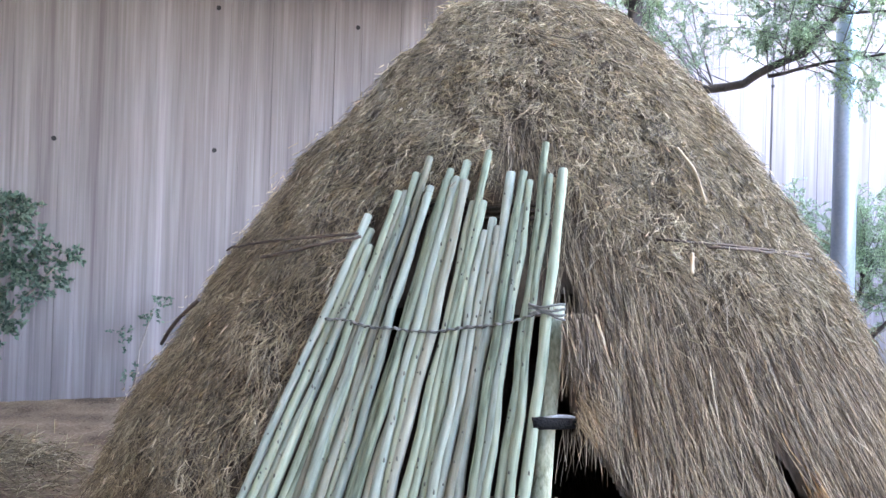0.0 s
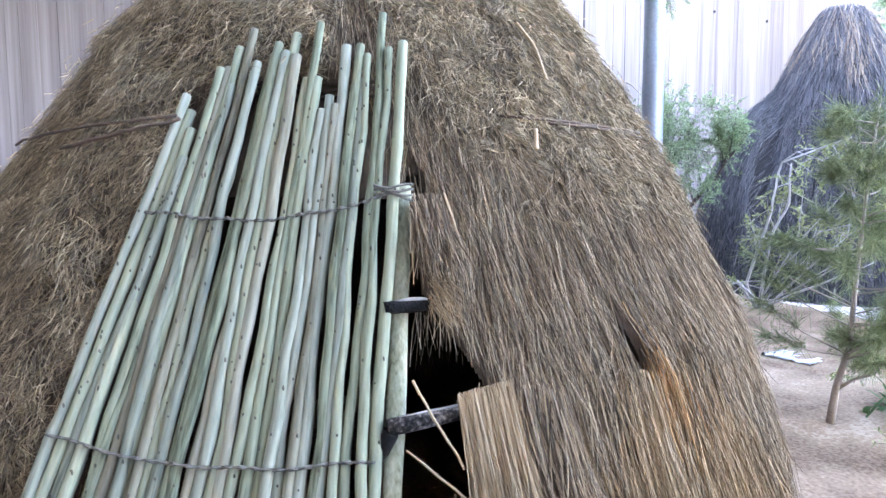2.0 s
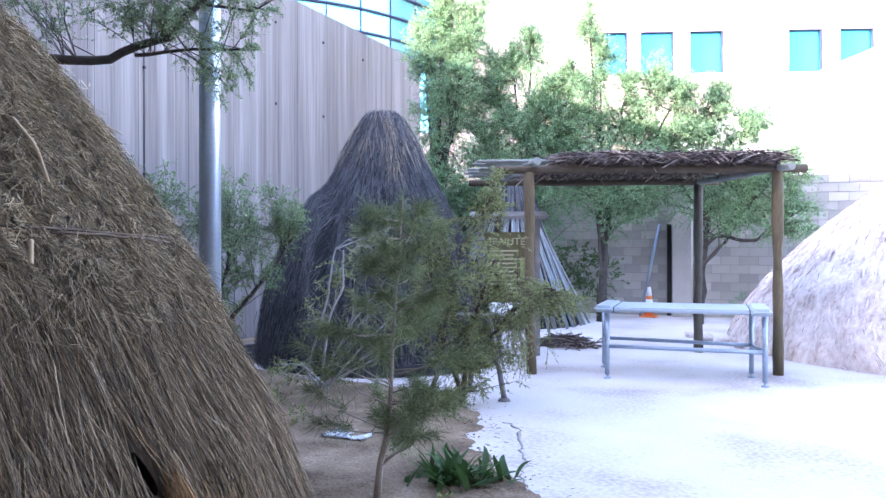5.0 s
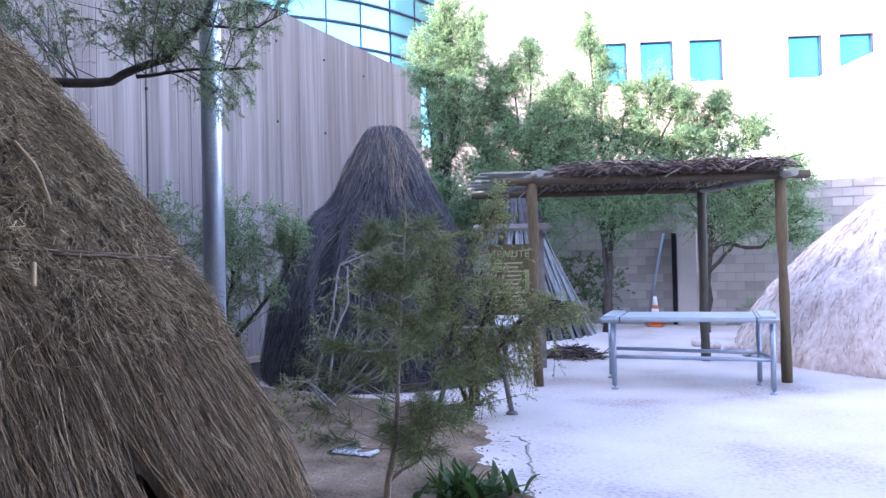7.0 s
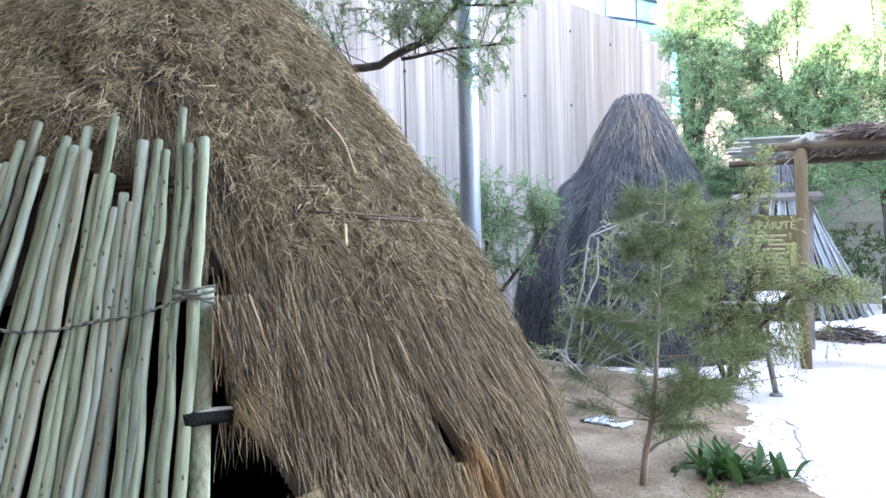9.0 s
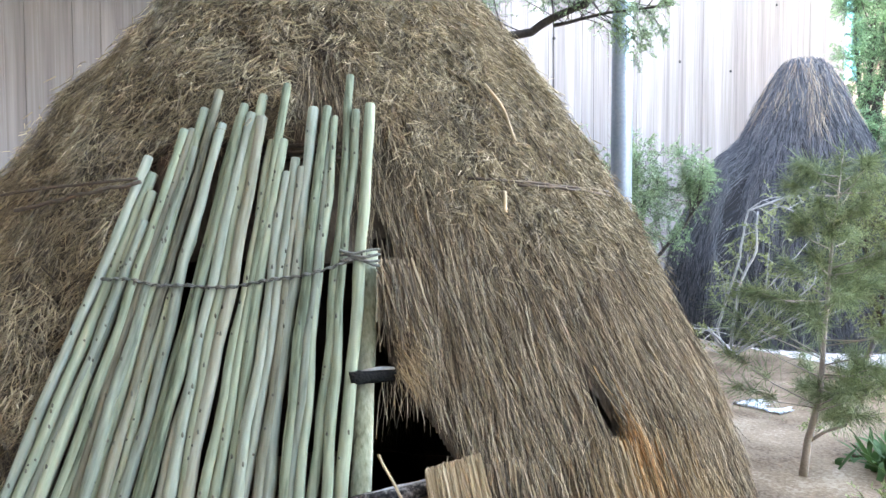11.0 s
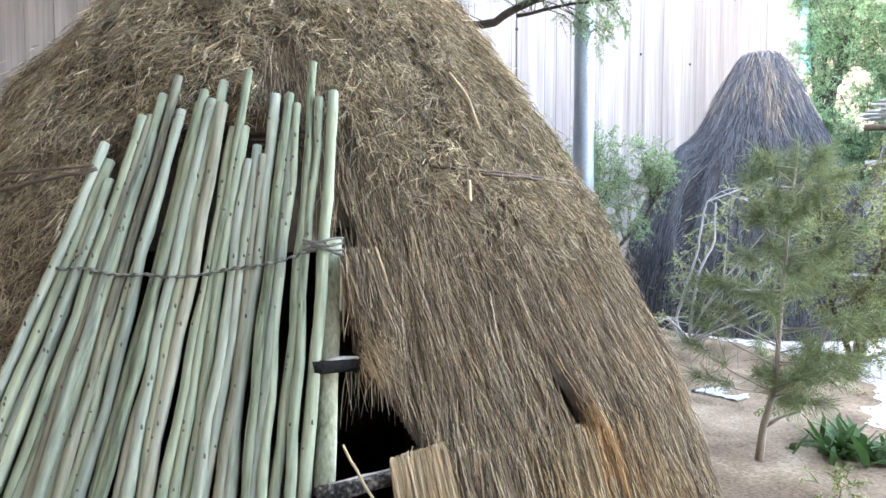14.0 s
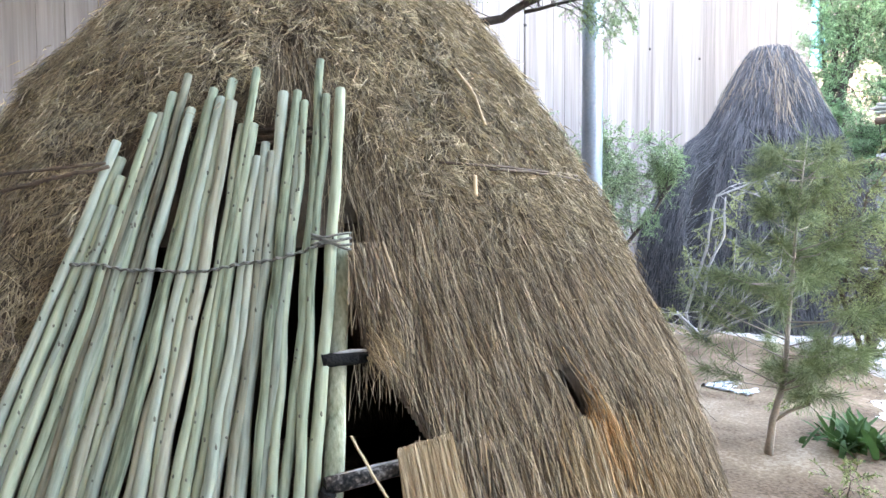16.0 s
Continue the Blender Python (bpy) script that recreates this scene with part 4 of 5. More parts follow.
# ---- information sign ----
def build_sign():
    ob = empty("information_sign", "small roofed sign board with cream lettering on olive", "sign", at=(-3.98, 11.2, 0))
    ob.rotation_euler = (0, 0, radians(22))
    for sx in (-1, 1):
        part("post", box(0.09, 0.09, 2.05, pose(sx * 0.42, 0, 1.02), 0.01), M_GREYWOOD, ob)
    part("panel", box(0.72, 0.04, 1.1, pose(0, -0.02, 1.3), 0.008), M_PANEL, ob)
    part("roof_board", box(1.15, 0.4, 0.05, pose(0, -0.05, 2.1, 12), 0.01), M_GREYWOOD, ob, "pale grey roof board")
    part("tray", box(0.6, 0.3, 0.05, pose(0, -0.2, 0.72, 25), 0.01), M_REFLWHITE, ob, "pale lower tray")
    cu = bpy.data.curves.new("heading", "FONT")
    cu.body, cu.size, cu.align_x, cu.extrude = "PAIUTE", 0.15, "CENTER", 0.004
    t = thing("heading", cu, "cream capital letters", parent=ob)
    t.matrix_basis = pose(0, -0.047, 1.66, 90)
    cu.materials.append(M_TEXT)
    for r in range(11):
        w = rng.uniform(0.36, 0.46)
        part("text_line", box(w, 0.004, 0.022, pose(-0.06 - (0.46 - w) / 2, -0.044, 1.57 - r * 0.062)), M_TEXT, ob)
    part("picture", box(0.16, 0.004, 0.3, pose(0.25, -0.044, 1.32)), M_LEAF_CREO, ob, "small green picture")


build_sign()


# ---- slanted legs of a stand behind the shrub ----
def build_stand():
    ob = empty("metal_stand", "dark metal stand on slanted legs with foot pads", "stand")
    for (x, y), (tx, ty) in (((-2.89, 8.0), (-3.15, 8.25)), ((-3.76, 8.03), (-3.55, 8.3)), ((-3.43, 8.35), (-3.4, 8.5))):
        leg = part("leg", tube([(x, y, 0.03), (tx, ty, 0.85)], 0.028, 8), M_GREYWOOD, ob)
        part("foot_pad", tube([(x, y, 0.0), (x, y, 0.03)], [0.07, 0.05], 10), M_GREYWOOD, leg)
    part("shelf", box(0.7, 0.3, 0.04, pose(-3.35, 8.35, 0.86, 0, 0, 10), 0.01), M_GREYWOOD, ob)


build_stand()


# ---- pole hut in the back ----
def build_pole_hut():
    ob = empty("pole_hut", "small conical hut of silvery leaning poles with a thatch cap", "hut")
    c = np.array([-5.6, 15.9])
    for i in range(84):
        a = i / 84 * 2 * math.pi + rng.normal() * 0.04
        r = 1.55 + rng.normal() * 0.08
        p0 = (c[0] + r * math.cos(a), c[1] + r * math.sin(a), 0.0)
        p1 = (c[0] + 0.38 * math.cos(a + 0.1), c[1] + 0.38 * math.sin(a + 0.1), rng.uniform(2.35, 2.75))
        part("pole", tube(wobbly(p0, p1, 5, 0.02), [0.026, 0.025, 0.023, 0.021, 0.018], 6), M_SILVER if i % 3 else M_GREYWOOD, ob)
    # inner cone added behind the poles, its dark colour stands for shade between them
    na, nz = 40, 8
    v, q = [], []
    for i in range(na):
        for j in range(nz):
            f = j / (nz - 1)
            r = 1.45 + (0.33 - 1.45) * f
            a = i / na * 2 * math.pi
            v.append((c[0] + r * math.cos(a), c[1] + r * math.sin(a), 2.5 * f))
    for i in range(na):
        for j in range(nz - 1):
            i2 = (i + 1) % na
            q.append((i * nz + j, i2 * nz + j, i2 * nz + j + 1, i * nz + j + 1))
    thing("gap_shade_cone", np_mesh("gap_shade_cone", v, q, M_DARKC, True), parent=ob)
    n = 900
    a, z = rng.uniform(0, 6.28, n), rng.uniform(2.5, 3.2, n)
    le = rng.uniform(0.3, 0.6, n)
    rr = np.interp(z, [2.3, 2.9, 3.2], [0.55, 0.45, 0.05])
    p = np.stack([np.stack([c[0] + (rr + le * 0.3 * t) * np.cos(a), c[1] + (rr + le * 0.3 * t) * np.sin(a), z - le * t * 0.9], -1) for t in (0, 0.5, 1)], 1)
    vv, qq = strands(p, np.full((n, 3), 0.007))
    thing("thatch_cap", np_mesh("thatch_cap", vv, qq, M_DARKT), parent=ob, kind="stuff")


build_pole_hut()


# ---- mud dome ----
def build_mud_dome():
    ob = empty("mud_dome", "large pale mud-plastered dome with straw showing", "dome")
    c, R, Hh = (2.9, 15.0), 4.05, 3.75
    na, nz = 220, 110
    v = []
    for i in range(na):
        a = i / na * 2 * math.pi
        for j in range(nz):
            f = j / (nz - 1)
            r = R * (1 - f ** 1.5)
            z = Hh * f
            x, y = math.cos(a), math.sin(a)
            d = noise.noise(Vector((x * 6, y * 6, z * 2))) * 0.05 + noise.noise(Vector((x * 22, y * 22, z * 6))) * 0.03 + noise.noise(Vector((x * 60, y * 60, z * 12))) * 0.015
            v.append((c[0] + (r + d) * x, c[1] + (r + d) * y, z + d * 0.5 - 0.02))
    i, j = np.meshgrid(np.arange(na), np.arange(nz - 1), indexing="ij")
    i2 = (i + 1) % na
    q = np.stack([i * nz + j, i2 * nz + j, i2 * nz + j + 1, i * nz + j + 1], -1).reshape(-1, 4)
    thing("mud_shell", np_mesh("mud_shell", v, q, M_MUD, True), parent=ob)
    def strokes(name, n, mat, length, rad, out, lean):
        """Short strokes of mud-caked straw running down the slope, in overlapping rows."""
        a, f = rng.uniform(2.2, 5.2, n), rng.uniform(0, 0.97, n)
        row = np.floor(f * 24 + 0.5 * np.sin(a * 9) + 0.3 * np.sin(a * 31))
        shade = np.modf(np.abs(np.sin(row * 12.99 + np.floor(a * 26 + row * 0.4) * 78.2) * 4375.85))[0]
        ln, tilt = rng.uniform(*length, n), lean + 0.5 * (shade - 0.5) + rng.normal(0, 0.15, n)
        lift = rng.uniform(0, out, n) + 0.012 * shade
        pts = []
        for t in (0.0, 0.5, 1.0):
            ff = np.clip(f - ln * t * np.cos(tilt) * 0.7 / Hh, 0.0, 1)
            rr = R * (1 - ff ** 1.5) + lift * (0.3 + t)
            aa = a + ln * t * np.sin(tilt) / np.maximum(rr, 0.5)
            pts.append(np.stack([c[0] + rr * np.cos(aa), c[1] + rr * np.sin(aa), Hh * ff + 0.01], -1))
        vv, qq = strands(np.stack(pts, 1), rng.uniform(*rad, n)[:, None] * np.array([0.7, 1, 0.4]), 3)
        thing(name, np_mesh(name, vv, qq, mat), parent=ob, kind="stuff")

    strokes("plastered_straw", 2600, M_MUD, (0.1, 0.3), (0.008, 0.02), 0.006, 0.35)
    strokes("straw_stubble", 900, M_STRAWCAP, (0.05, 0.16), (0.002, 0.005), 0.03, 0.35)


build_mud_dome()


# ---- plants ----
def leaf_quads(c, axis, length, width):
    """Small pointed leaves: centres, axes; returns verts, quads."""
    n = len(c)
    axis = unit(axis)
    side = unit(np.cross(axis, rng.normal(size=(n, 3))))
    up = np.cross(axis, side)
    l, w = length[:, None], width[:, None]
    v = np.stack([c, c + axis * l * 0.5 + side * w * 0.5 + up * w * 0.1, c + axis * l, c + axis * l * 0.5 - side * w * 0.5 + up * w * 0.1], 1)
    return v.reshape(-1, 3), np.arange(n * 4).reshape(-1, 4)


def merge(parts):
    vs, qs, k = [], [], 0
    for v, q in parts:
        vs.append(v)
        qs.append(q + k)
        k += len(v)
    return np.vstack(vs), np.vstack(qs)


def spray_crown(clumps, twigs, per_twig, twig_len, leaf, droop, spread=0.5):
    """clumps: (x, y, z, rx, ry, rz). Twigs point outwards and droop, leaves sit in two rows along each."""
    ps, ls = [], []
    for cx, cy, cz, rx, ry, rz in clumps:
        n = max(4, int(twigs * (rx * ry * rz) ** 0.5))
        d = unit(rng.normal(size=(n, 3)))
        rad = rng.uniform(0.15, 1.0, n) ** 0.6
        c = np.array([cx, cy, cz]) + d * rad[:, None] * np.array([rx, ry, rz])
        ax = unit(d + rng.normal(0, spread, (n, 3)) + np.array([0, 0, 0.1]))
        le = rng.uniform(0.6, 1.3, n)[:, None] * twig_len
        t = np.linspace(0, 1, 3)
        p = c[:, None] + ax[:, None] * (le * t)[..., None] - np.array([0, 0, 1]) * (droop * le * t ** 2)[..., None]
        ps.append(p)
        m = per_twig
        f = np.sort(rng.uniform(0.05, 1, (n, m)), 1)
        pos = c[:, None] + ax[:, None] * (le * f)[..., None] - np.array([0, 0, 1]) * (droop * le * f ** 2)[..., None]
        la = ax[:, None] * 0.5 + rng.normal(0, 0.6, (n, m, 3)) + np.array([0, 0, -0.2 * droop])
        ls.append((pos.reshape(-1, 3), la.reshape(-1, 3)))
    p = np.concatenate(ps)
    tv = strands(p, np.full((len(p), 1), 0.0022 if twig_len < 0.4 else 0.004) * np.array([1, 0.7, 0.3]))
    c = np.concatenate([a for a, _ in ls])
    ax = np.concatenate([a for _, a in ls])
    n = len(c)
    lv = leaf_quads(c, ax, rng.uniform(0.7, 1.3, n) * leaf[0], rng.uniform(0.7, 1.3, n) * leaf[1])
    return tv, lv


def branch_crown(trunks, clumps, per_clump, twigs, per_twig, twig_len, leaf, droop, lift):
    """Branches grow from the nearest limb into each clump, with shorter and shorter side twigs that carry the leaves."""
    limbs = []
    for pts, _, _ in trunks:
        pp = np.array(pts, float)
        t = np.linspace(0, len(pp) - 1, 30)
        limbs.append(np.stack([np.interp(t, np.arange(len(pp)), pp[:, d]) for d in range(3)], -1))
    limbs = np.concatenate(limbs)
    stems, side, where, axes = [], [], [], []
    for cx, cy, cz, rx, ry, rz in clumps:
        size = np.array([rx, ry, rz])
        for _ in range(max(2, int(per_clump * (rx * ry * rz) ** 0.33 + rng.uniform()))):
            d = unit(rng.normal(size=3))
            tip = np.array([cx, cy, cz]) + d * size * rng.uniform(0.3, 1.35)
            gap = np.linalg.norm(limbs - tip + np.array([0, 0, 0.3]) * size[2], axis=1)
            start = limbs[np.argmin(np.abs(gap - gap.min() - rng.uniform(0.1, 1.0) * size.mean()))]
            span = np.linalg.norm(tip - start)
            knee = (start + tip) / 2 + rng.normal(0, 0.12 * span, 3) + np.array([0, 0, lift * span])
            f = np.linspace(0, 1, 7)[:, None]
            stems.append((1 - f) ** 2 * start + 2 * f * (1 - f) * knee + f ** 2 * tip)
            m = twigs
            g = rng.uniform(0.22, 1, m)[:, None]
            at = (1 - g) ** 2 * start + 2 * g * (1 - g) * knee + g ** 2 * tip
            along = unit(2 * (1 - g) * (knee - start) + 2 * g * (tip - knee))
            ax = unit(along * 0.6 + rng.normal(0, 0.65, (m, 3)))
            le = (1.35 - 0.75 * g) * rng.uniform(0.5, 1.3, (m, 1)) * twig_len
            t = np.linspace(0, 1, 3)
            side.append(at[:, None] + ax[:, None] * (le * t)[..., None] - np.array([0, 0, 1]) * (droop * le * t ** 2)[..., None])
            h = rng.uniform(0.05, 1, (m, per_twig))
            where.append((at[:, None] + ax[:, None] * (le * h)[..., None] - np.array([0, 0, 1]) * (droop * le * h ** 2)[..., None]).reshape(-1, 3))
            axes.append((ax[:, None] * 0.5 + rng.normal(0, 0.55, (m, per_twig, 3)) - np.array([0, 0, 0.2 * droop])).reshape(-1, 3))
    thick = 0.005 if twig_len < 0.25 else 0.011
    stem = strands(np.array(stems), np.full((len(stems), 1), thick) * np.linspace(1, 0.25, 7), 4)
    p = np.concatenate(side)
    twig = strands(p[:, ::2], np.full((len(p), 1), 0.3 * thick) * np.array([1, 0.4]))
    c, ax = np.concatenate(where), np.concatenate(axes)
    n = len(c)
    return merge([stem, twig]), leaf_quads(c, ax, rng.uniform(0.7, 1.3, n) * leaf[0], rng.uniform(0.7, 1.3, n) * leaf[1])


def plant(name, label, category, trunks, clumps, twigs, per_twig, twig_len, leaf, droop, bark, leafm, group="", spread=0.5, branchy=None):
    """trunks: lists of (points, r0, r1)."""
    ob = empty(name, label, category, group)
    bm = bmesh.new()
    for pts, r0, r1 in trunks:
        n = len(pts)
        pp = np.array(pts, float)
        t = np.linspace(0, n - 1, (n - 1) * 4 + 1)
        fine = np.stack([np.interp(t, np.arange(n), pp[:, d]) for d in range(3)], -1)
        fine[1:-1] += rng.normal(0, 0.25 * r0, (len(fine) - 2, 3))
        join(bm, tube(fine, np.linspace(r0, r1, len(fine)), 7))
    part("trunk", bm, bark, ob)
    if branchy:
        tv, lv = branch_crown(trunks, clumps, branchy[0], twigs, per_twig, twig_len, leaf, droop, branchy[1])
    else:
        tv, lv = spray_crown(clumps, twigs, per_twig, twig_len, leaf, droop, spread)
    thing("twig_mass", np_mesh("twig_mass", *tv, bark), parent=ob, kind="stuff")
    thing("crown", np_mesh("crown", *lv, leafm), parent=ob, kind="stuff")
    return ob


# mesquite whose limb hangs over the near hut
plant("mesquite_tree", "mesquite tree with a dark bent limb and fine pale leaves", "tree",
      [([(-6.3, 4.1, -0.05), (-6.15, 4.2, 1.5), (-5.95, 4.2, 2.9), (-5.6, 4.05, 4.1), (-5.3, 4.1, 5.2)], 0.11, 0.05),
       ([(-6.1, 4.3, 2.7), (-5.95, 4.85, 3.24), (-5.42, 5.13, 3.24), (-4.97, 5.34, 3.45), (-4.67, 5.47, 3.79), (-4.4, 5.5, 4.3)], 0.05, 0.022),
       ([(-5.2, 5.2, 3.27), (-4.75, 5.4, 3.32), (-4.2, 5.6, 3.3)], 0.018, 0.008),
       ([(-5.0, 5.3, 3.42), (-4.9, 5.35, 3.8), (-4.86, 5.4, 4.4)], 0.018, 0.01),
       ([(-4.65, 5.45, 3.7), (-4.2, 5.5, 3.6), (-3.9, 5.6, 3.75)], 0.014, 0.006)],
      [(-5.3, 5.1, 3.75, 0.6, 0.4, 0.3), (-4.6, 5.4, 3.55, 0.5, 0.4, 0.35), (-4.3, 5.5, 3.75, 0.45, 0.35, 0.3), (-5.9, 4.6, 4.0, 0.6, 0.5, 0.35),
       (-4.35, 5.5, 3.05, 0.2, 0.25, 0.25), (-5.6, 4.0, 4.5, 0.8, 0.6, 0.4), (-7.2, 2.6, 4.45, 0.4, 0.4, 0.15), (-4.2, 5.4, 4.3, 0.7, 0.6, 0.4), (-5.1, 4.6, 3.75, 0.5, 0.4, 0.3), (-5.6, 4.3, 3.9, 0.4, 0.4, 0.3),
       # unseen upper clumps, added to shade the wall and the hut's right flank
       (-6.5, 4.6, 5.4, 1.2, 1.0, 0.45), (-5.2, 5.2, 5.3, 1.1, 0.9, 0.45), (-7.6, 5.6, 5.3, 1.0, 1.0, 0.45)],
      22, 26, 0.15, (0.022, 0.0065), 0.4, M_BARK, M_LEAF_MESQ, branchy=(36, 0.1))

# shrub between the steel post and the dark hut
plant("green_bush", "feathery green bush leaning on the concrete wall", "bush",
      [([(-6.0, 6.9, -0.05), (-5.9, 6.9, 0.8), (-5.6, 6.9, 1.6)], 0.04, 0.015), ([(-5.95, 6.9, 0.3), (-6.3, 6.6, 1.2), (-6.6, 6.5, 1.9)], 0.035, 0.012),
       ([(-5.9, 6.9, 0.6), (-5.3, 7.1, 1.3), (-4.9, 7.3, 1.95)], 0.03, 0.01)],
      [(-5.7, 6.8, 2.0, 0.6, 0.4, 0.3), (-5.1, 7.1, 1.95, 0.45, 0.35, 0.25), (-6.4, 6.5, 1.9, 0.5, 0.4, 0.4), (-5.5, 6.9, 1.5, 0.5, 0.4, 0.3),
       (-5.9, 6.8, 1.1, 0.35, 0.3, 0.35), (-5.6, 6.9, 0.7, 0.2, 0.25, 0.35), (-6.2, 6.7, 2.35, 0.45, 0.4, 0.22),
       (-5.6, 6.9, 2.35, 0.5, 0.4, 0.2), (-5.1, 7.1, 2.2, 0.4, 0.35, 0.2), (-6.6, 6.5, 2.3, 0.4, 0.4, 0.25)],
      26, 24, 0.18, (0.024, 0.0075), 0.3, M_BARK, M_LEAF_MESQ, branchy=(34, 0.12))

# grey-green shrub at the foot of the wall
plant("grey_shrub", "grey-green leafy shrub against the concrete wall", "bush",
      [([(-8.7, -1.4, -0.05), (-8.6, -1.25, 0.7), (-8.6, -1.05, 1.9)], 0.03, 0.012), ([(-8.65, -1.3, 0.5), (-8.5, -0.85, 1.1), (-8.45, -0.6, 1.4)], 0.015, 0.006)],
      [(-8.6, -1.1, 1.95, 0.3, 0.28, 0.12), (-8.6, -1.0, 1.6, 0.3, 0.33, 0.14), (-8.55, -0.85, 1.25, 0.25, 0.3, 0.16), (-8.5, -0.52, 1.53, 0.1, 0.1, 0.08),
       (-8.6, -1.1, 0.95, 0.22, 0.22, 0.12), (-8.6, -1.35, 0.6, 0.2, 0.2, 0.12), (-8.6, -1.6, 1.4, 0.4, 0.4, 0.4)],
      420, 18, 0.13, (0.06, 0.034), 0.2, M_GREYBARK, M_LEAF_GREY)
plant("wall_weed", "small leggy green weed at the wall", "weed",
      [([(-9.0, 0.15, -0.05), (-9.0, 0.2, 0.5), (-8.95, 0.35, 1.05)], 0.012, 0.005)],
      [(-8.95, 0.35, 0.98, 0.12, 0.16, 0.1), (-8.95, 0.0, 0.66, 0.1, 0.1, 0.06), (-9.0, 0.1, 0.3, 0.08, 0.1, 0.06)],
      300, 12, 0.1, (0.04, 0.024), 0.2, M_GREYBARK, M_LEAF_GREY)

# tall feathery trees before the block wall
BACK = [((-7.7, 16.4), 4.6, [(0.1, 0, 1.8, 1.0, 0.9, 0.9), (0.2, -0.2, 3.2, 1.0, 0.9, 0.9), (0.5, 0, 4.7, 0.8, 0.7, 0.9), (0.9, 0, 6.4, 0.4, 0.4, 0.8), (1.2, 0.2, 2.6, 0.9, 0.7, 0.8), (0.2, 0, 5.9, 0.5, 0.5, 0.7)]),
        ((-5.6, 16.9), 4.4, [(0.2, 0, 2.4, 1.1, 0.8, 0.8), (0, 0, 3.6, 1.1, 0.8, 0.8), (-0.5, 0, 4.7, 0.7, 0.6, 0.7), (0.6, 0, 5.2, 0.35, 0.35, 0.6), (-0.9, 0, 3.2, 0.8, 0.8, 0.9), (0.9, 0, 4.3, 0.7, 0.6, 0.6), (-0.3, 0, 5.7, 0.3, 0.3, 0.5), (-1.2, 0, 4.4, 0.7, 0.5, 0.8), (0.3, -0.1, 4.6, 0.6, 0.5, 0.6)]),
        ((-3.9, 16.9), 4.2, [(0.0, -0.2, 2.7, 1.1, 0.8, 0.6), (0.3, 0, 3.6, 1.1, 0.8, 0.7), (-0.3, 0, 4.6, 0.6, 0.6, 0.7), (0.0, 0, 5.7, 0.22, 0.22, 0.8), (1.2, -0.2, 3.1, 1.0, 0.7, 0.6), (0.9, 0, 4.4, 0.6, 0.5, 0.5), (-0.8, 0, 3.8, 0.6, 0.5, 0.7), (1.6, -0.1, 3.9, 0.7, 0.5, 0.4)]),
        ((-1.9, 17.2), 3.4, [(0.0, -0.2, 2.9, 1.0, 0.7, 0.5), (0.5, 0, 3.7, 0.9, 0.7, 0.5), (0.9, -0.3, 2.3, 0.4, 0.3, 0.25), (1.4, -0.4, 3.0, 0.8, 0.5, 0.4), (1.9, -0.5, 2.3, 0.7, 0.4, 0.45), (0.0, 0, 4.3, 0.5, 0.4, 0.4)])]
SPIRES = [[(0.4, 0, 7.3, 0.35, 0.3, 0.7), (1.1, 0, 6.9, 0.3, 0.3, 0.7), (-0.2, 0, 6.6, 0.5, 0.4, 0.7), (0.8, 0, 5.4, 0.8, 0.6, 0.7)],
          [(0.1, 0, 6.2, 0.25, 0.25, 0.5), (-0.8, 0, 5.8, 0.35, 0.3, 0.5), (1.1, 0, 5.3, 0.3, 0.3, 0.4)],
          [(-0.25, 0, 6.6, 0.16, 0.16, 0.6), (0.6, 0, 5.2, 0.3, 0.3, 0.4), (1.7, 0, 4.9, 0.35, 0.3, 0.4), (1.2, 0, 5.3, 0.2, 0.2, 0.4)],
          [(0.3, 0, 4.8, 0.25, 0.25, 0.35), (1.0, -0.1, 4.2, 0.4, 0.3, 0.3), (1.8, -0.3, 3.4, 0.5, 0.3, 0.3)]]
for ((bx, by), th, cl), tops in zip(BACK, SPIRES):
    cl = cl + tops
    tr = [([(bx, by, -0.05), (bx + 0.1, by, th * 0.4), (bx + 0.2, by, th)], 0.11, 0.03)]
    tr += [([(bx + 0.05, by, 0.5 + 0.35 * i), (bx + c[0] * 0.6, by + c[1] * 0.6, c[2] * 0.75), (bx + c[0], by + c[1], c[2])], 0.05, 0.012) for i, c in enumerate(cl)]
    plant("feathery_tree", "tall feathery green tree before the block wall", "tree", tr,
          [(bx + c[0], by + c[1], *c[2:]) for c in cl], 28, 14, 0.42, (0.066, 0.018), 0.16, M_BARK, M_LEAF_BACK, "trees before the block wall", branchy=(38, 0.1))
plant("dark_bush", "low dark bush at the block wall", "bush",
      [([(-4.2, 17.9, -0.05), (-4.2, 17.9, 0.8)], 0.03, 0.01)], [(-4.2, 17.8, 0.95, 0.55, 0.4, 0.5), (-4.7, 17.8, 1.3, 0.5, 0.4, 0.5)],
      260, 16, 0.25, (0.06, 0.03), 0.2, M_BARK, M_BROAD)
plant("green_tuft", "low bright green tuft at the block wall", "bush",
      [([(-1.05, 18.5, -0.05), (-1.05, 18.5, 0.3)], 0.01, 0.005)], [(-1.05, 18.5, 0.3, 0.3, 0.2, 0.25)], 260, 14, 0.2, (0.07, 0.015), 0.1, M_BARK, M_LEAF_BACK)

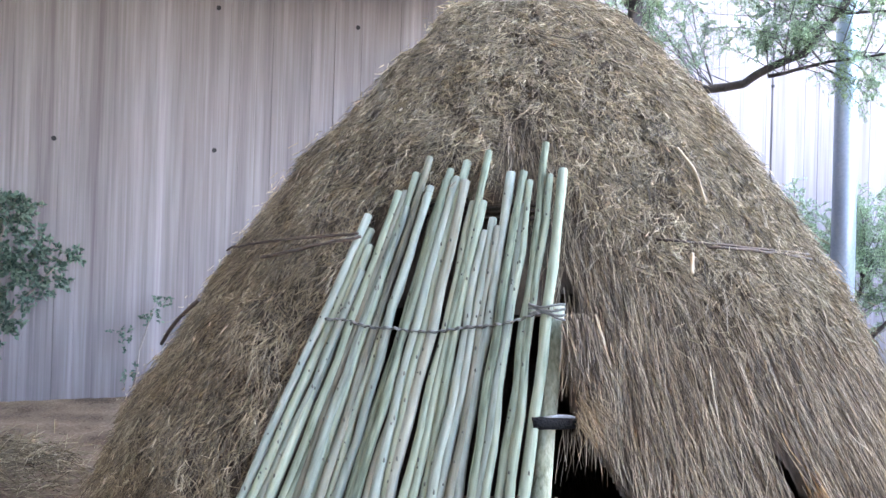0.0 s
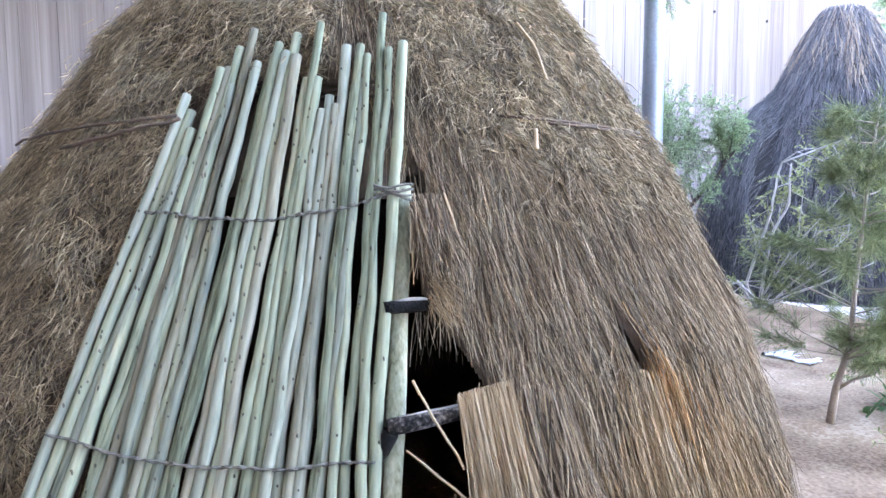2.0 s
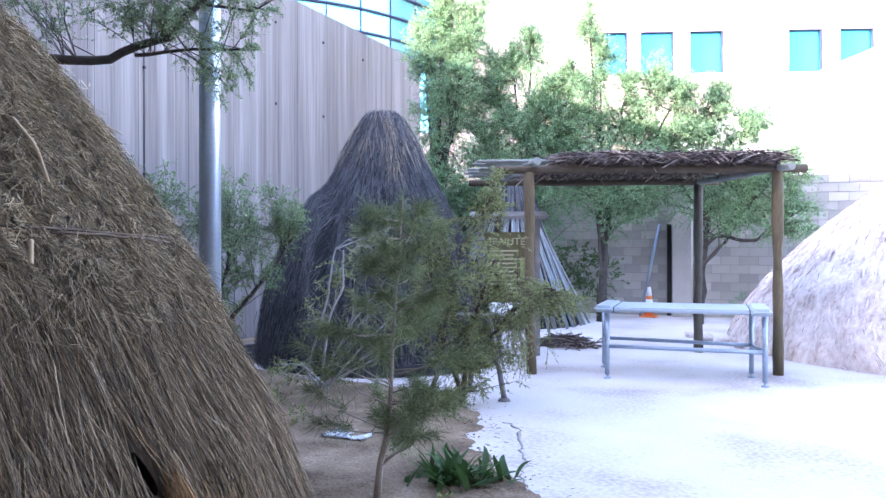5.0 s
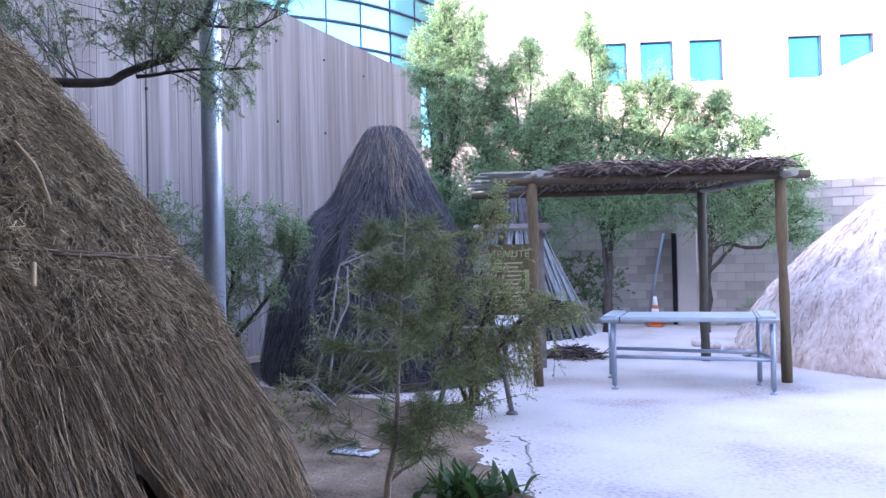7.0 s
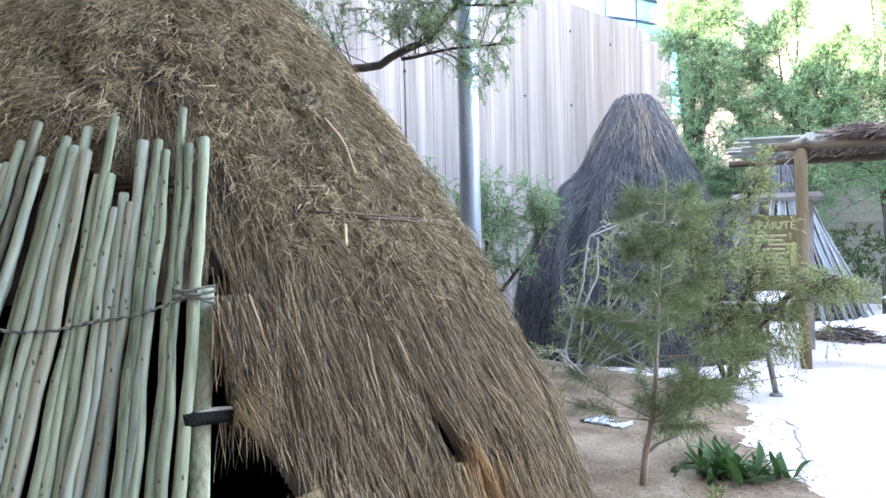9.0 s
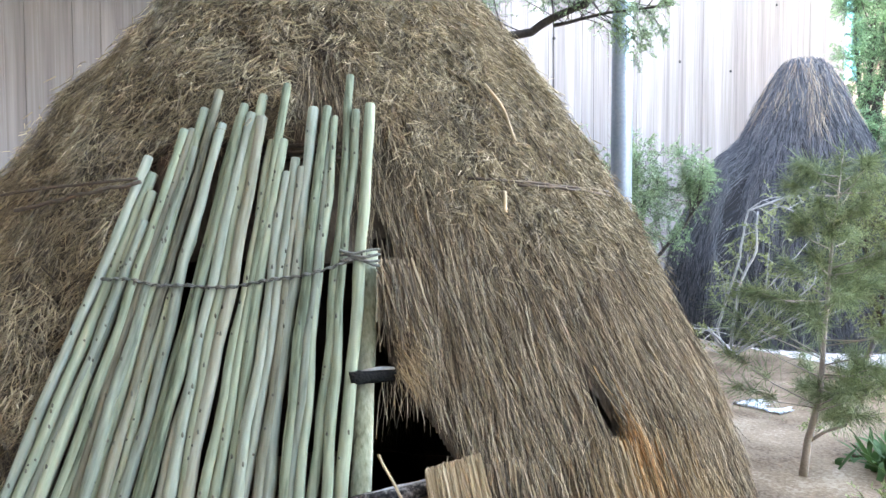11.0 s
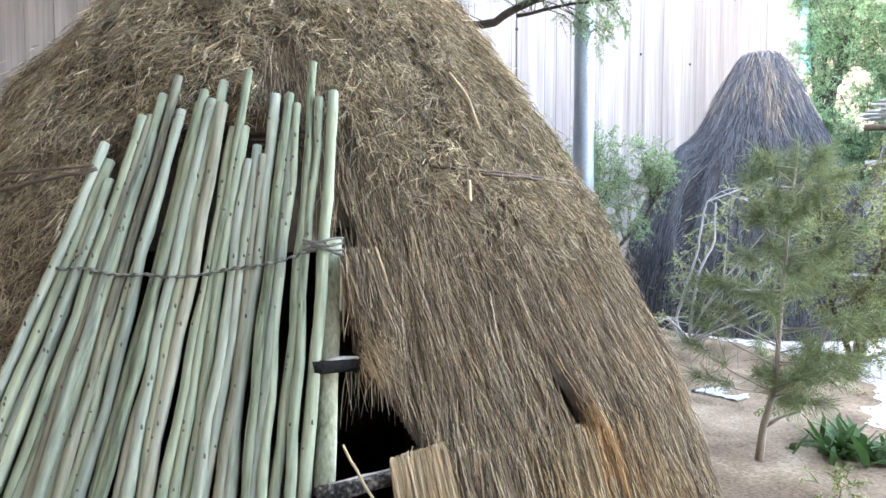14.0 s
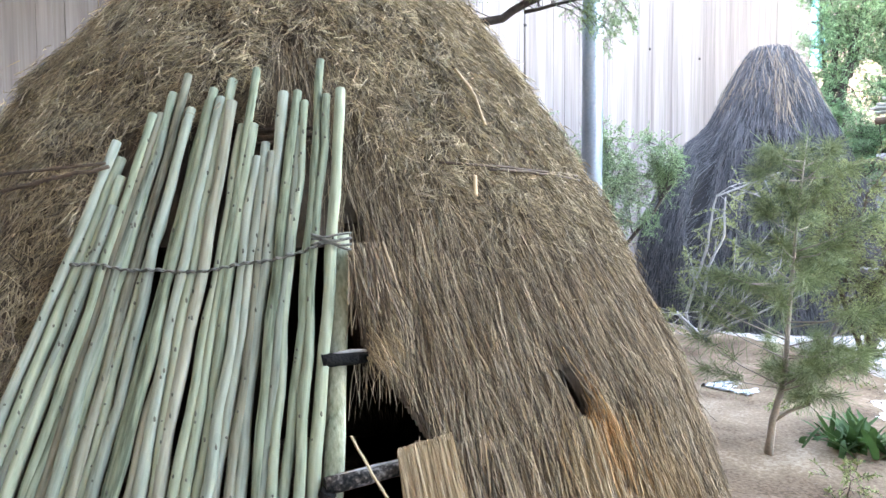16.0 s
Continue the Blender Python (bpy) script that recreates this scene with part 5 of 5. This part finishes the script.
# olive shrub in front of the shelter
plant("olive_shrub", "open olive-green shrub with small leaves", "bush",
      [([(-3.25, 7.7, -0.05), (-3.2, 7.7, 0.7), (-2.9, 7.75, 1.5)], 0.035, 0.012), ([(-3.25, 7.7, 0.1), (-3.5, 7.6, 0.9), (-3.6, 7.6, 1.9)], 0.03, 0.01),
       ([(-3.2, 7.7, 0.4), (-2.7, 7.8, 1.0), (-2.3, 7.9, 1.2)], 0.025, 0.008), ([(-3.4, 7.6, 0.8), (-3.3, 7.8, 1.6), (-2.9, 7.9, 2.3)], 0.018, 0.006)],
      [(-3.0, 7.7, 1.5, 0.4, 0.4, 0.35), (-3.5, 7.6, 1.7, 0.35, 0.35, 0.35), (-2.6, 7.8, 1.15, 0.4, 0.35, 0.25), (-3.3, 7.6, 1.1, 0.45, 0.4, 0.3), (-2.9, 7.7, 0.75, 0.35, 0.35, 0.25),
       (-2.2, 7.9, 1.05, 0.25, 0.25, 0.2), (-2.95, 7.9, 2.2, 0.2, 0.2, 0.3), (-3.65, 7.5, 0.9, 0.3, 0.3, 0.3), (-2.55, 7.7, 0.55, 0.2, 0.2, 0.25), (-3.05, 7.6, 0.4, 0.2, 0.25, 0.2)],
      12, 26, 0.18, (0.019, 0.0085), 0.4, M_TWIG, M_LEAF_CREO, branchy=(80, 0.08))

# half-dead shrub with bleached branches
BONES = ([([(-4.55, 7.0, -0.05), (-4.6, 6.9, 0.3), (-4.41, 6.96, 1.09), (-4.34, 6.98, 1.61), (-3.81, 7.22, 1.86)], 0.02, 0.007),
       ([(-4.5, 6.95, 0.0), (-4.4, 6.95, 0.8), (-4.27, 7.02, 1.2), (-4.25, 7.0, 1.6)], 0.02, 0.008),
       ([(-4.45, 6.95, 0.0), (-4.1, 7.1, 0.5), (-3.7, 7.3, 1.0)], 0.016, 0.005), ([(-4.45, 6.95, 0.05), (-4.0, 7.2, 0.35), (-3.6, 7.3, 0.6)], 0.016, 0.005),
       ([(-4.5, 6.95, 0.1), (-4.2, 7.0, 0.7), (-3.8, 7.1, 1.3)], 0.014, 0.004), ([(-4.3, 7.0, 0.5), (-3.95, 7.0, 0.9), (-3.5, 7.0, 1.05)], 0.008, 0.003),
       ([(-4.2, 7.0, 0.25), (-3.9, 7.0, 0.5), (-3.5, 7.1, 0.8)], 0.009, 0.003), ([(-4.34, 6.98, 1.61), (-4.2, 7.0, 1.72), (-3.9, 7.0, 1.6)], 0.006, 0.002), ([(-4.1, 7.1, 0.5), (-3.8, 7.2, 0.85), (-3.75, 7.2, 1.35)], 0.008, 0.003),
       ([(-4.5, 6.95, 0.0), (-4.7, 6.9, 0.3), (-4.3, 6.8, 0.05)], 0.02, 0.01)]
      + [([(-4.48, 6.95, 0.05), (-4.3 + 0.12 * i, 7.0 + 0.03 * i, 0.45 + 0.1 * (i % 3)), (-4.35 + 0.2 * i, 7.0 + 0.05 * i, 1.5 - 0.19 * i)], 0.006, 0.002) for i in range(1, 5)])
TUFTS = [(-4.3, 7.0, 1.35, 0.3, 0.25, 0.25), (-4.1, 7.1, 1.0, 0.35, 0.3, 0.3), (-3.9, 7.2, 1.7, 0.25, 0.2, 0.15), (-4.55, 6.9, 0.9, 0.15, 0.2, 0.2), (-4.7, 6.5, 0.25, 0.22, 0.22, 0.15)]


def farther(x, y, f=1.12):
    return -0.09 + (x + 0.09) * f, 0.354 + (y - 0.354) * f


plant("bleached_shrub", "half-dead shrub with bleached bare branches", "bush",
      [([(*farther(x, y), z) for x, y, z in pts], r0 * 1.0, r1 * 1.1) for pts, r0, r1 in BONES],
      [(*farther(c[0], c[1]), *c[2:]) for c in TUFTS],
      5, 20, 0.2, (0.026, 0.014), 0.2, M_WHITEBR, M_LEAF_CREO, branchy=(46, 0.08))


for wx, wy, wr in ((-4.75, 6.35, 0.22), (-4.2, 6.2, 0.12), (-1.95, 4.35, 0.13), (-2.9, 5.6, 0.1), (-5.3, 6.6, 0.2), (-3.0, 6.9, 0.14)):
    plant("small_weed", "small straggling weed in dry soil", "weed", [([(wx, wy, -0.03), (wx + 0.02, wy, wr * 0.8)], 0.006, 0.002)],
          [(wx, wy, wr * 0.7, wr, wr, wr * 0.6)], 900, 12, 0.12, (0.03, 0.011), 0.3, M_TWIG, M_LEAF_CREO, "weeds in the soil")


# pine-like sapling
def build_sapling():
    ob = empty("pine_sapling", "young soft-needled sapling in dry soil", "sapling", at=(-2.54, 4.64, 0))
    stem = np.array([(0, 0, -0.03), (0.03, 0.0, 0.25), (0.07, 0.05, 0.5), (0.08, 0.07, 0.9), (0.1, 0.09, 1.4), (0.14, 0.12, 1.95)])
    part("stem", tube(stem, [0.027, 0.022, 0.017, 0.013, 0.009, 0.003], 8), M_PALEBARK, ob)
    part("side_stem", tube([(0.03, 0.0, 0.24), (0.1, 0.06, 0.31), (0.18, 0.13, 0.35), (0.24, 0.2, 0.5), (0.27, 0.24, 0.66)], [0.013, 0.011, 0.009, 0.006, 0.003], 7), M_PALEBARK, ob)
    zs = stem[:, 2]
    br, ends = bmesh.new(), []
    for i in range(50):
        z = rng.uniform(0.3, 1.85)
        a = rng.uniform(0, 6.28)
        ln = rng.uniform(0.22, 0.62) * (1.25 - 0.72 * z / 1.9)
        b = np.array([np.interp(z, zs, stem[:, d]) for d in range(3)])
        d = np.array([math.cos(a), math.sin(a), rng.uniform(0.0, 0.5)])
        pts = [b, b + d * ln * 0.5, b + d * ln + np.array([0, 0, 0.05])]
        join(br, tube(pts, [0.005, 0.0035, 0.0015], 5))
        ends += [(pts[0] * (1 - f) + pts[2] * f, d) for f in rng.uniform(0.25, 1.08, 12) ** 0.5]
    ends += [(np.array([np.interp(z, zs, stem[:, d]) for d in range(3)]), np.array([rng.normal() * 0.4, rng.normal() * 0.4, 0.8])) for z in rng.uniform(1.0, 1.97, 26)]
    for _ in range(14):
        f = rng.uniform(0.2, 1)
        b = np.array([0.14 + 0.13 * f, 0.1 + 0.14 * f, 0.33 + 0.33 * f])
        d = unit(np.array([rng.normal(), rng.normal(), 0.35]))
        join(br, tube([b, b + d * 0.1, b + d * 0.2], [0.004, 0.003, 0.0015], 5))
        ends += [(b + d * 0.22 * g, d) for g in rng.uniform(0.2, 1, 9)]
    tagged(part("branch_mass", br, M_PALEBARK, ob), kind="stuff")
    c = np.array([e[0] for e in ends])
    d = np.array([e[1] for e in ends])
    m = 18
    cc = np.repeat(c, m, 0) + rng.normal(0, 0.012, (len(c) * m, 3))
    dd = unit(np.repeat(d, m, 0) * 0.7 + rng.normal(0, 0.75, (len(c) * m, 3)))
    ln = rng.uniform(0.06, 0.15, len(cc))[:, None]
    p = np.stack([cc, cc + dd * ln - np.array([0, 0, 0.015])], 1)
    v, q = strands(p, np.full((len(cc), 1), 0.0013) * np.array([1, 0.6]))
    thing("needles", np_mesh("needles", v, q, M_NEEDLE), parent=ob, kind="stuff")


build_sapling()


def build_broad_plant():
    ob = empty("broadleaf_plant", "low dark green rosette with long broad leaves", "plant", at=(-2.24, 5.22, -0.01))
    for i in range(170):
        a, el = rng.uniform(0, 6.28), rng.uniform(0.3, 1.4)
        ln, w = rng.uniform(0.16, 0.4), rng.uniform(0.013, 0.028)
        base = np.array([rng.normal() * 0.12, rng.normal() * 0.12, 0.0])
        d = np.array([math.cos(a) * math.cos(el), math.sin(a) * math.cos(el), math.sin(el)])
        side = np.array([-math.sin(a), math.cos(a), 0])
        bm = bmesh.new()
        rows = []
        for s in range(7):
            f = s / 6
            c = base + d * ln * f - np.array([0, 0, 0.1]) * f * f + side * 0.02 * math.sin(f * 4 + i)
            c[2] = max(c[2], 0.03)
            hw = w * math.sin(math.pi * (0.12 + 0.86 * f)) + 0.002
            lift = np.array([0, 0, 0.35 * hw])
            rows.append([bm.verts.new(c - side * hw + lift), bm.verts.new(c), bm.verts.new(c + side * hw + lift)])
        for r0, r1 in zip(rows, rows[1:]):
            for k in (0, 1):
                bm.faces.new((r0[k], r0[k + 1], r1[k + 1], r1[k])).smooth = True
        part("leaf", bm, M_BROAD, ob)


build_broad_plant()


def build_small_things():
    bm = bmesh.new()
    n = 9
    g = [[bm.verts.new((-3.56 + (i / (n - 1) - 0.5) * 0.42, 5.99 + (j / (n - 1) - 0.5) * 0.3, 0.03 + 0.035 * abs(noise.noise(Vector((i * 0.5, j * 0.5, 2)))))) for j in range(n)] for i in range(n)]
    for i in range(n - 1):
        for j in range(n - 1):
            bm.faces.new((g[i][j], g[i + 1][j], g[i + 1][j + 1], g[i][j + 1])).smooth = True
    bmesh.ops.solidify(bm, geom=bm.faces[:], thickness=0.004)
    tagged(part("plastic_sheet", bm, M_PAPER, None), "crumpled white plastic sheet lying on the soil", "litter")
    # stacked planks by the wall
    for k in range(4):
        bm = box(2.6, 0.14, 0.05, pose(-7.6 + 0.05 * k, 8.6 + 0.12 * k, 0.03 + 0.055 * k, 0, rng.normal() * 0.6, 62 + 4 * k), 0.006)
        tagged(part("plank", bm, M_GREYWOOD, None), "weathered grey plank lying by the wall", "plank", "planks by the wall")
    # stones and a basket-like bundle under the shelter's far corner
    for k in range(6):
        bm = bmesh.new()
        bmesh.ops.create_icosphere(bm, subdivisions=2, radius=1, matrix=pose(-1.7 + 0.28 * k + rng.normal() * 0.08, 14.7 - 0.4 * k, 0.05) @ Matrix.Diagonal((0.15, 0.12, 0.08, 1)))
        for v in bm.verts:
            v.co += Vector(noise.noise_vector(v.co * 5)) * 0.04
        tagged(part("stone", bm, M_MUD, None), "rough brown stone at the foot of the dome", "stone", "stones at the dome")
    n = 420
    c = np.stack([rng.normal(0, 0.2, n), rng.normal(0, 0.14, n), rng.uniform(0.01, 0.17, n)], -1)
    c[:, 2] *= np.exp(-(c[:, 0] ** 2 + c[:, 1] ** 2) * 7)
    d = unit(rng.normal(size=(n, 3)) * np.array([1, 0.5, 0.12])) * rng.uniform(0.1, 0.3, n)[:, None]
    p = np.stack([c - d, c + np.array([0, 0, 0.012]), c + d], 1)
    p[..., 2] = np.maximum(p[..., 2], 0.004)
    v, q = strands(p, rng.uniform(0.004, 0.012, n)[:, None] * np.array([0.8, 1, 0.6]), 5)
    o = thing("stick_heap", np_mesh("stick_heap", v, q, M_BRUSH), "low heap of brown reed and sticks on the pavement", "heap", kind="stuff")
    o.location = (-3.5, 12.6, 0.0)
    # grit, stalks and leaf litter on the soil
    n = 15000
    x, y = rng.uniform(-8.8, -1.3, n), rng.uniform(-3, 8, n)
    ok = (np.hypot(x - HUT[0], y - HUT[1]) > 1.85) & (x < np.interp(y, [p[1] for p in SOIL_EDGE], [p[0] for p in SOIL_EDGE]) + 0.25 * rng.normal(0.3, 1, n))
    x, y = x[ok], y[ok]
    n = len(x)
    a, ln = rng.uniform(0, 6.28, n), rng.uniform(0.01, 0.06, n)
    z = rng.uniform(0.0, 0.02, n)
    d = np.stack([np.cos(a), np.sin(a), rng.normal(0, 0.1, n)], -1) * ln[:, None]
    p = np.stack([np.stack([x, y, z], -1), np.stack([x, y, z + 0.004], -1) + d * 0.5, np.stack([x, y, z], -1) + d], 1)
    v, q = strands(p[:, ::2], rng.uniform(0.001, 0.003, n)[:, None] * np.ones(2))
    thing("straw_litter", np_mesh("straw_litter", v, q, M_STRAWCAP), "scattered straw and stalks on the soil", "litter", kind="stuff")
    n = 6000
    x, y = rng.uniform(-8.8, -1.3, n), rng.uniform(-3, 8, n)
    ok = (np.hypot(x - HUT[0], y - HUT[1]) > 1.85) & (x < np.interp(y, [p[1] for p in SOIL_EDGE], [p[0] for p in SOIL_EDGE]) + 0.1)
    c = np.stack([x[ok], y[ok], np.zeros(ok.sum())], -1)
    r = rng.uniform(0.004, 0.018, len(c))
    octa = np.array([(1, 0, 0), (0, 1, 0), (-1, 0, 0), (0, -1, 0), (0, 0, 0.8), (0, 0, -0.6)])
    v = (c[:, None] + octa[None] * r[:, None, None] * rng.uniform(0.6, 1.3, (len(c), 6, 1))).reshape(-1, 3)
    tri = np.array([(0, 1, 4), (1, 2, 4), (2, 3, 4), (3, 0, 4), (1, 0, 5), (2, 1, 5), (3, 2, 5), (0, 3, 5)])
    q = (np.arange(len(c)) * 6)[:, None, None] + tri[None]
    thing("pebbles", np_mesh("pebbles", v, q.reshape(-1, 3), M_SOIL), "small pebbles and clods on the soil", "pebbles", kind="stuff")
    # ridge of thatch waste beside the near hut
    n = 4000
    r, a = np.abs(rng.normal(0, 0.42, n)), rng.uniform(0, 6.28, n)
    z = 0.3 * np.exp(-(r / 0.5) ** 2) * rng.uniform(0.3, 1, n) ** 0.5
    c = np.stack([-5.9 + 1.5 * r * np.cos(a), -0.75 + r * np.sin(a), z], -1)
    d = unit(rng.normal(size=(n, 3)) * np.array([1, 1, 0.3])) * rng.uniform(0.06, 0.2, n)[:, None]
    p = np.stack([c, c + d * 0.5 + np.array([0, 0, 0.01]), c + d], 1)
    p[..., 2] = np.maximum(p[..., 2], 0.0)
    v, q = strands(p, rng.uniform(0.0016, 0.0035, n)[:, None] * np.ones(3))
    thing("thatch_waste", np_mesh("thatch_waste", v, q, M_CHOP), "heap of loose old straw beside the hut", "straw heap", kind="stuff")


build_small_things()


# ---- buildings beyond the yard ----
def build_pink_building():
    ob = empty("pink_building", "pale pink stucco building with square blue windows", "building")
    a, d = np.array([-7.5, 42.1]), unit(np.array([7.5, 2.9]))
    yaw = math.degrees(math.atan2(d[1], d[0]))
    at = pose(a[0], a[1], 0, 0, 0, yaw)
    # wall with real openings: piers and bands
    spots = [-2.45, 0.0, 2.6, 7.75, 10.4]
    w, z0, z1, L0, L1 = 1.75, 10.85, 13.1, -10.0, 34.0
    bm = bmesh.new()
    join(bm, box(L1 - L0, 0.4, z0, at @ pose((L0 + L1) / 2, 0.2, z0 / 2)))
    join(bm, box(L1 - L0, 0.4, 7.0, at @ pose((L0 + L1) / 2, 0.2, z1 + 3.5)))
    xs = [L0] + [v for s in spots for v in (s, s + w)] + [L1]
    for i in range(0, len(xs), 2):
        join(bm, box(xs[i + 1] - xs[i], 0.4, z1 - z0, at @ pose((xs[i] + xs[i + 1]) / 2, 0.2, (z0 + z1) / 2)))
    part("wall", bm, M_PINK, ob)
    part("roof", box(L1 - L0, 12, 0.3, at @ pose((L0 + L1) / 2, 6, z1 + 7.1)), M_WHITE, ob)
    for s in spots:
        win = part("window", box(w, 0.03, z1 - z0, at @ pose(s + w / 2, 0.25, (z0 + z1) / 2)), M_WINGLASS, ob)
        bm = bmesh.new()
        for dx, dz, sx, sz in ((0, (z1 - z0) / 2, w, 0.1), (0, -(z1 - z0) / 2, w, 0.08), (-w / 2, 0, 0.1, z1 - z0), (w / 2, 0, 0.16, z1 - z0)):
            join(bm, box(sx, 0.14, sz, at @ pose(s + w / 2 + dx, 0.1, (z0 + z1) / 2 + dz)))
        part("frame", bm, M_FRAMEBLUE, win)


build_pink_building()


def build_white_vault():
    """Large smooth white vault in front of the pink building."""
    bm = bmesh.new()
    c, na, nz = np.array([7.6, 40.3]), 64, 24
    along, away = np.array([0.907, 0.421]), np.array([-0.421, 0.907])
    ring = []
    for j in range(nz):
        f = 1 - j / (nz - 1)
        z = 11.8 * (1 - f ** 1.3)
        ring.append([bm.verts.new((*(c + along * 24.0 * f * math.cos(2 * math.pi * i / na) + away * 3.0 * f * math.sin(2 * math.pi * i / na)), z - 0.1)) for i in range(na)])
    for r0, r1 in zip(ring, ring[1:]):
        for i in range(na):
            bm.faces.new((r0[i], r0[(i + 1) % na], r1[(i + 1) % na], r1[i])).smooth = True
    bmesh.ops.remove_doubles(bm, verts=bm.verts, dist=0.001)
    tagged(part("white_vault", bm, M_WHITE, None), "large smooth white vaulted roof beyond the block wall", "building")


build_white_vault()


def build_glass_building():
    ob = empty("glass_building", "curved blue glass curtain wall with dark mullions", "building")
    a, b = np.array([-24.0, 31.0]), np.array([-18.9, 40.6])
    d = (b - a) / np.linalg.norm(b - a)
    side = np.array([d[1], -d[0]])
    L, n, pw, ph = np.linalg.norm(b - a), 6, 1.95, 1.2

    def face(s):
        """Facade line, bowed towards the yard."""
        return b + d * (s - n * pw) + side * (1.2 * math.sin(math.pi * s / (n * pw)))

    for i in range(n):
        p0, p1 = face(i * pw), face((i + 1) * pw)
        m, yaw = (p0 + p1) / 2, math.degrees(math.atan2(p1[1] - p0[1], p1[0] - p0[0]))
        for j in range(9):
            part("pane", box(pw * 0.98, 0.05, ph * 0.97, pose(m[0], m[1], 8.0 + ph * (j + 0.5), 0, 0, yaw)), M_GLASS, ob)
        part("mullion", tube([(*(p0 + side * 0.06), 7.9), (*(p0 + side * 0.06), 19)], 0.04, 6), M_FRAMEBLUE, ob)
    for j in range(10):
        part("mullion", tube([(*(face(s) + side * 0.1), 8.0 + ph * j) for s in np.linspace(0, n * pw, 20)], 0.07, 6), M_FRAMEBLUE, ob)
    part("column", box(1.3, 1.3, 19, pose(b[0] + 0.9 * d[0], b[1] + 0.9 * d[1], 9.5, 0, 0, 60), 0.05), M_PINK, ob, "tan stone column at the end")
    q = (a + b) / 2 - side * 4
    part("core", box(L, 5, 19, pose(q[0], q[1], 9.5, 0, 0, math.degrees(math.atan2(d[1], d[0])))), M_PINK, ob, "building body behind the glass")
    q = face(n * pw / 2)
    part("base_wall", box(n * pw, 0.4, 7.9, pose(q[0], q[1], 3.95, 0, 0, math.degrees(math.atan2(d[1], d[0])))), M_PINK, ob)


build_glass_building()
build_block_wall()
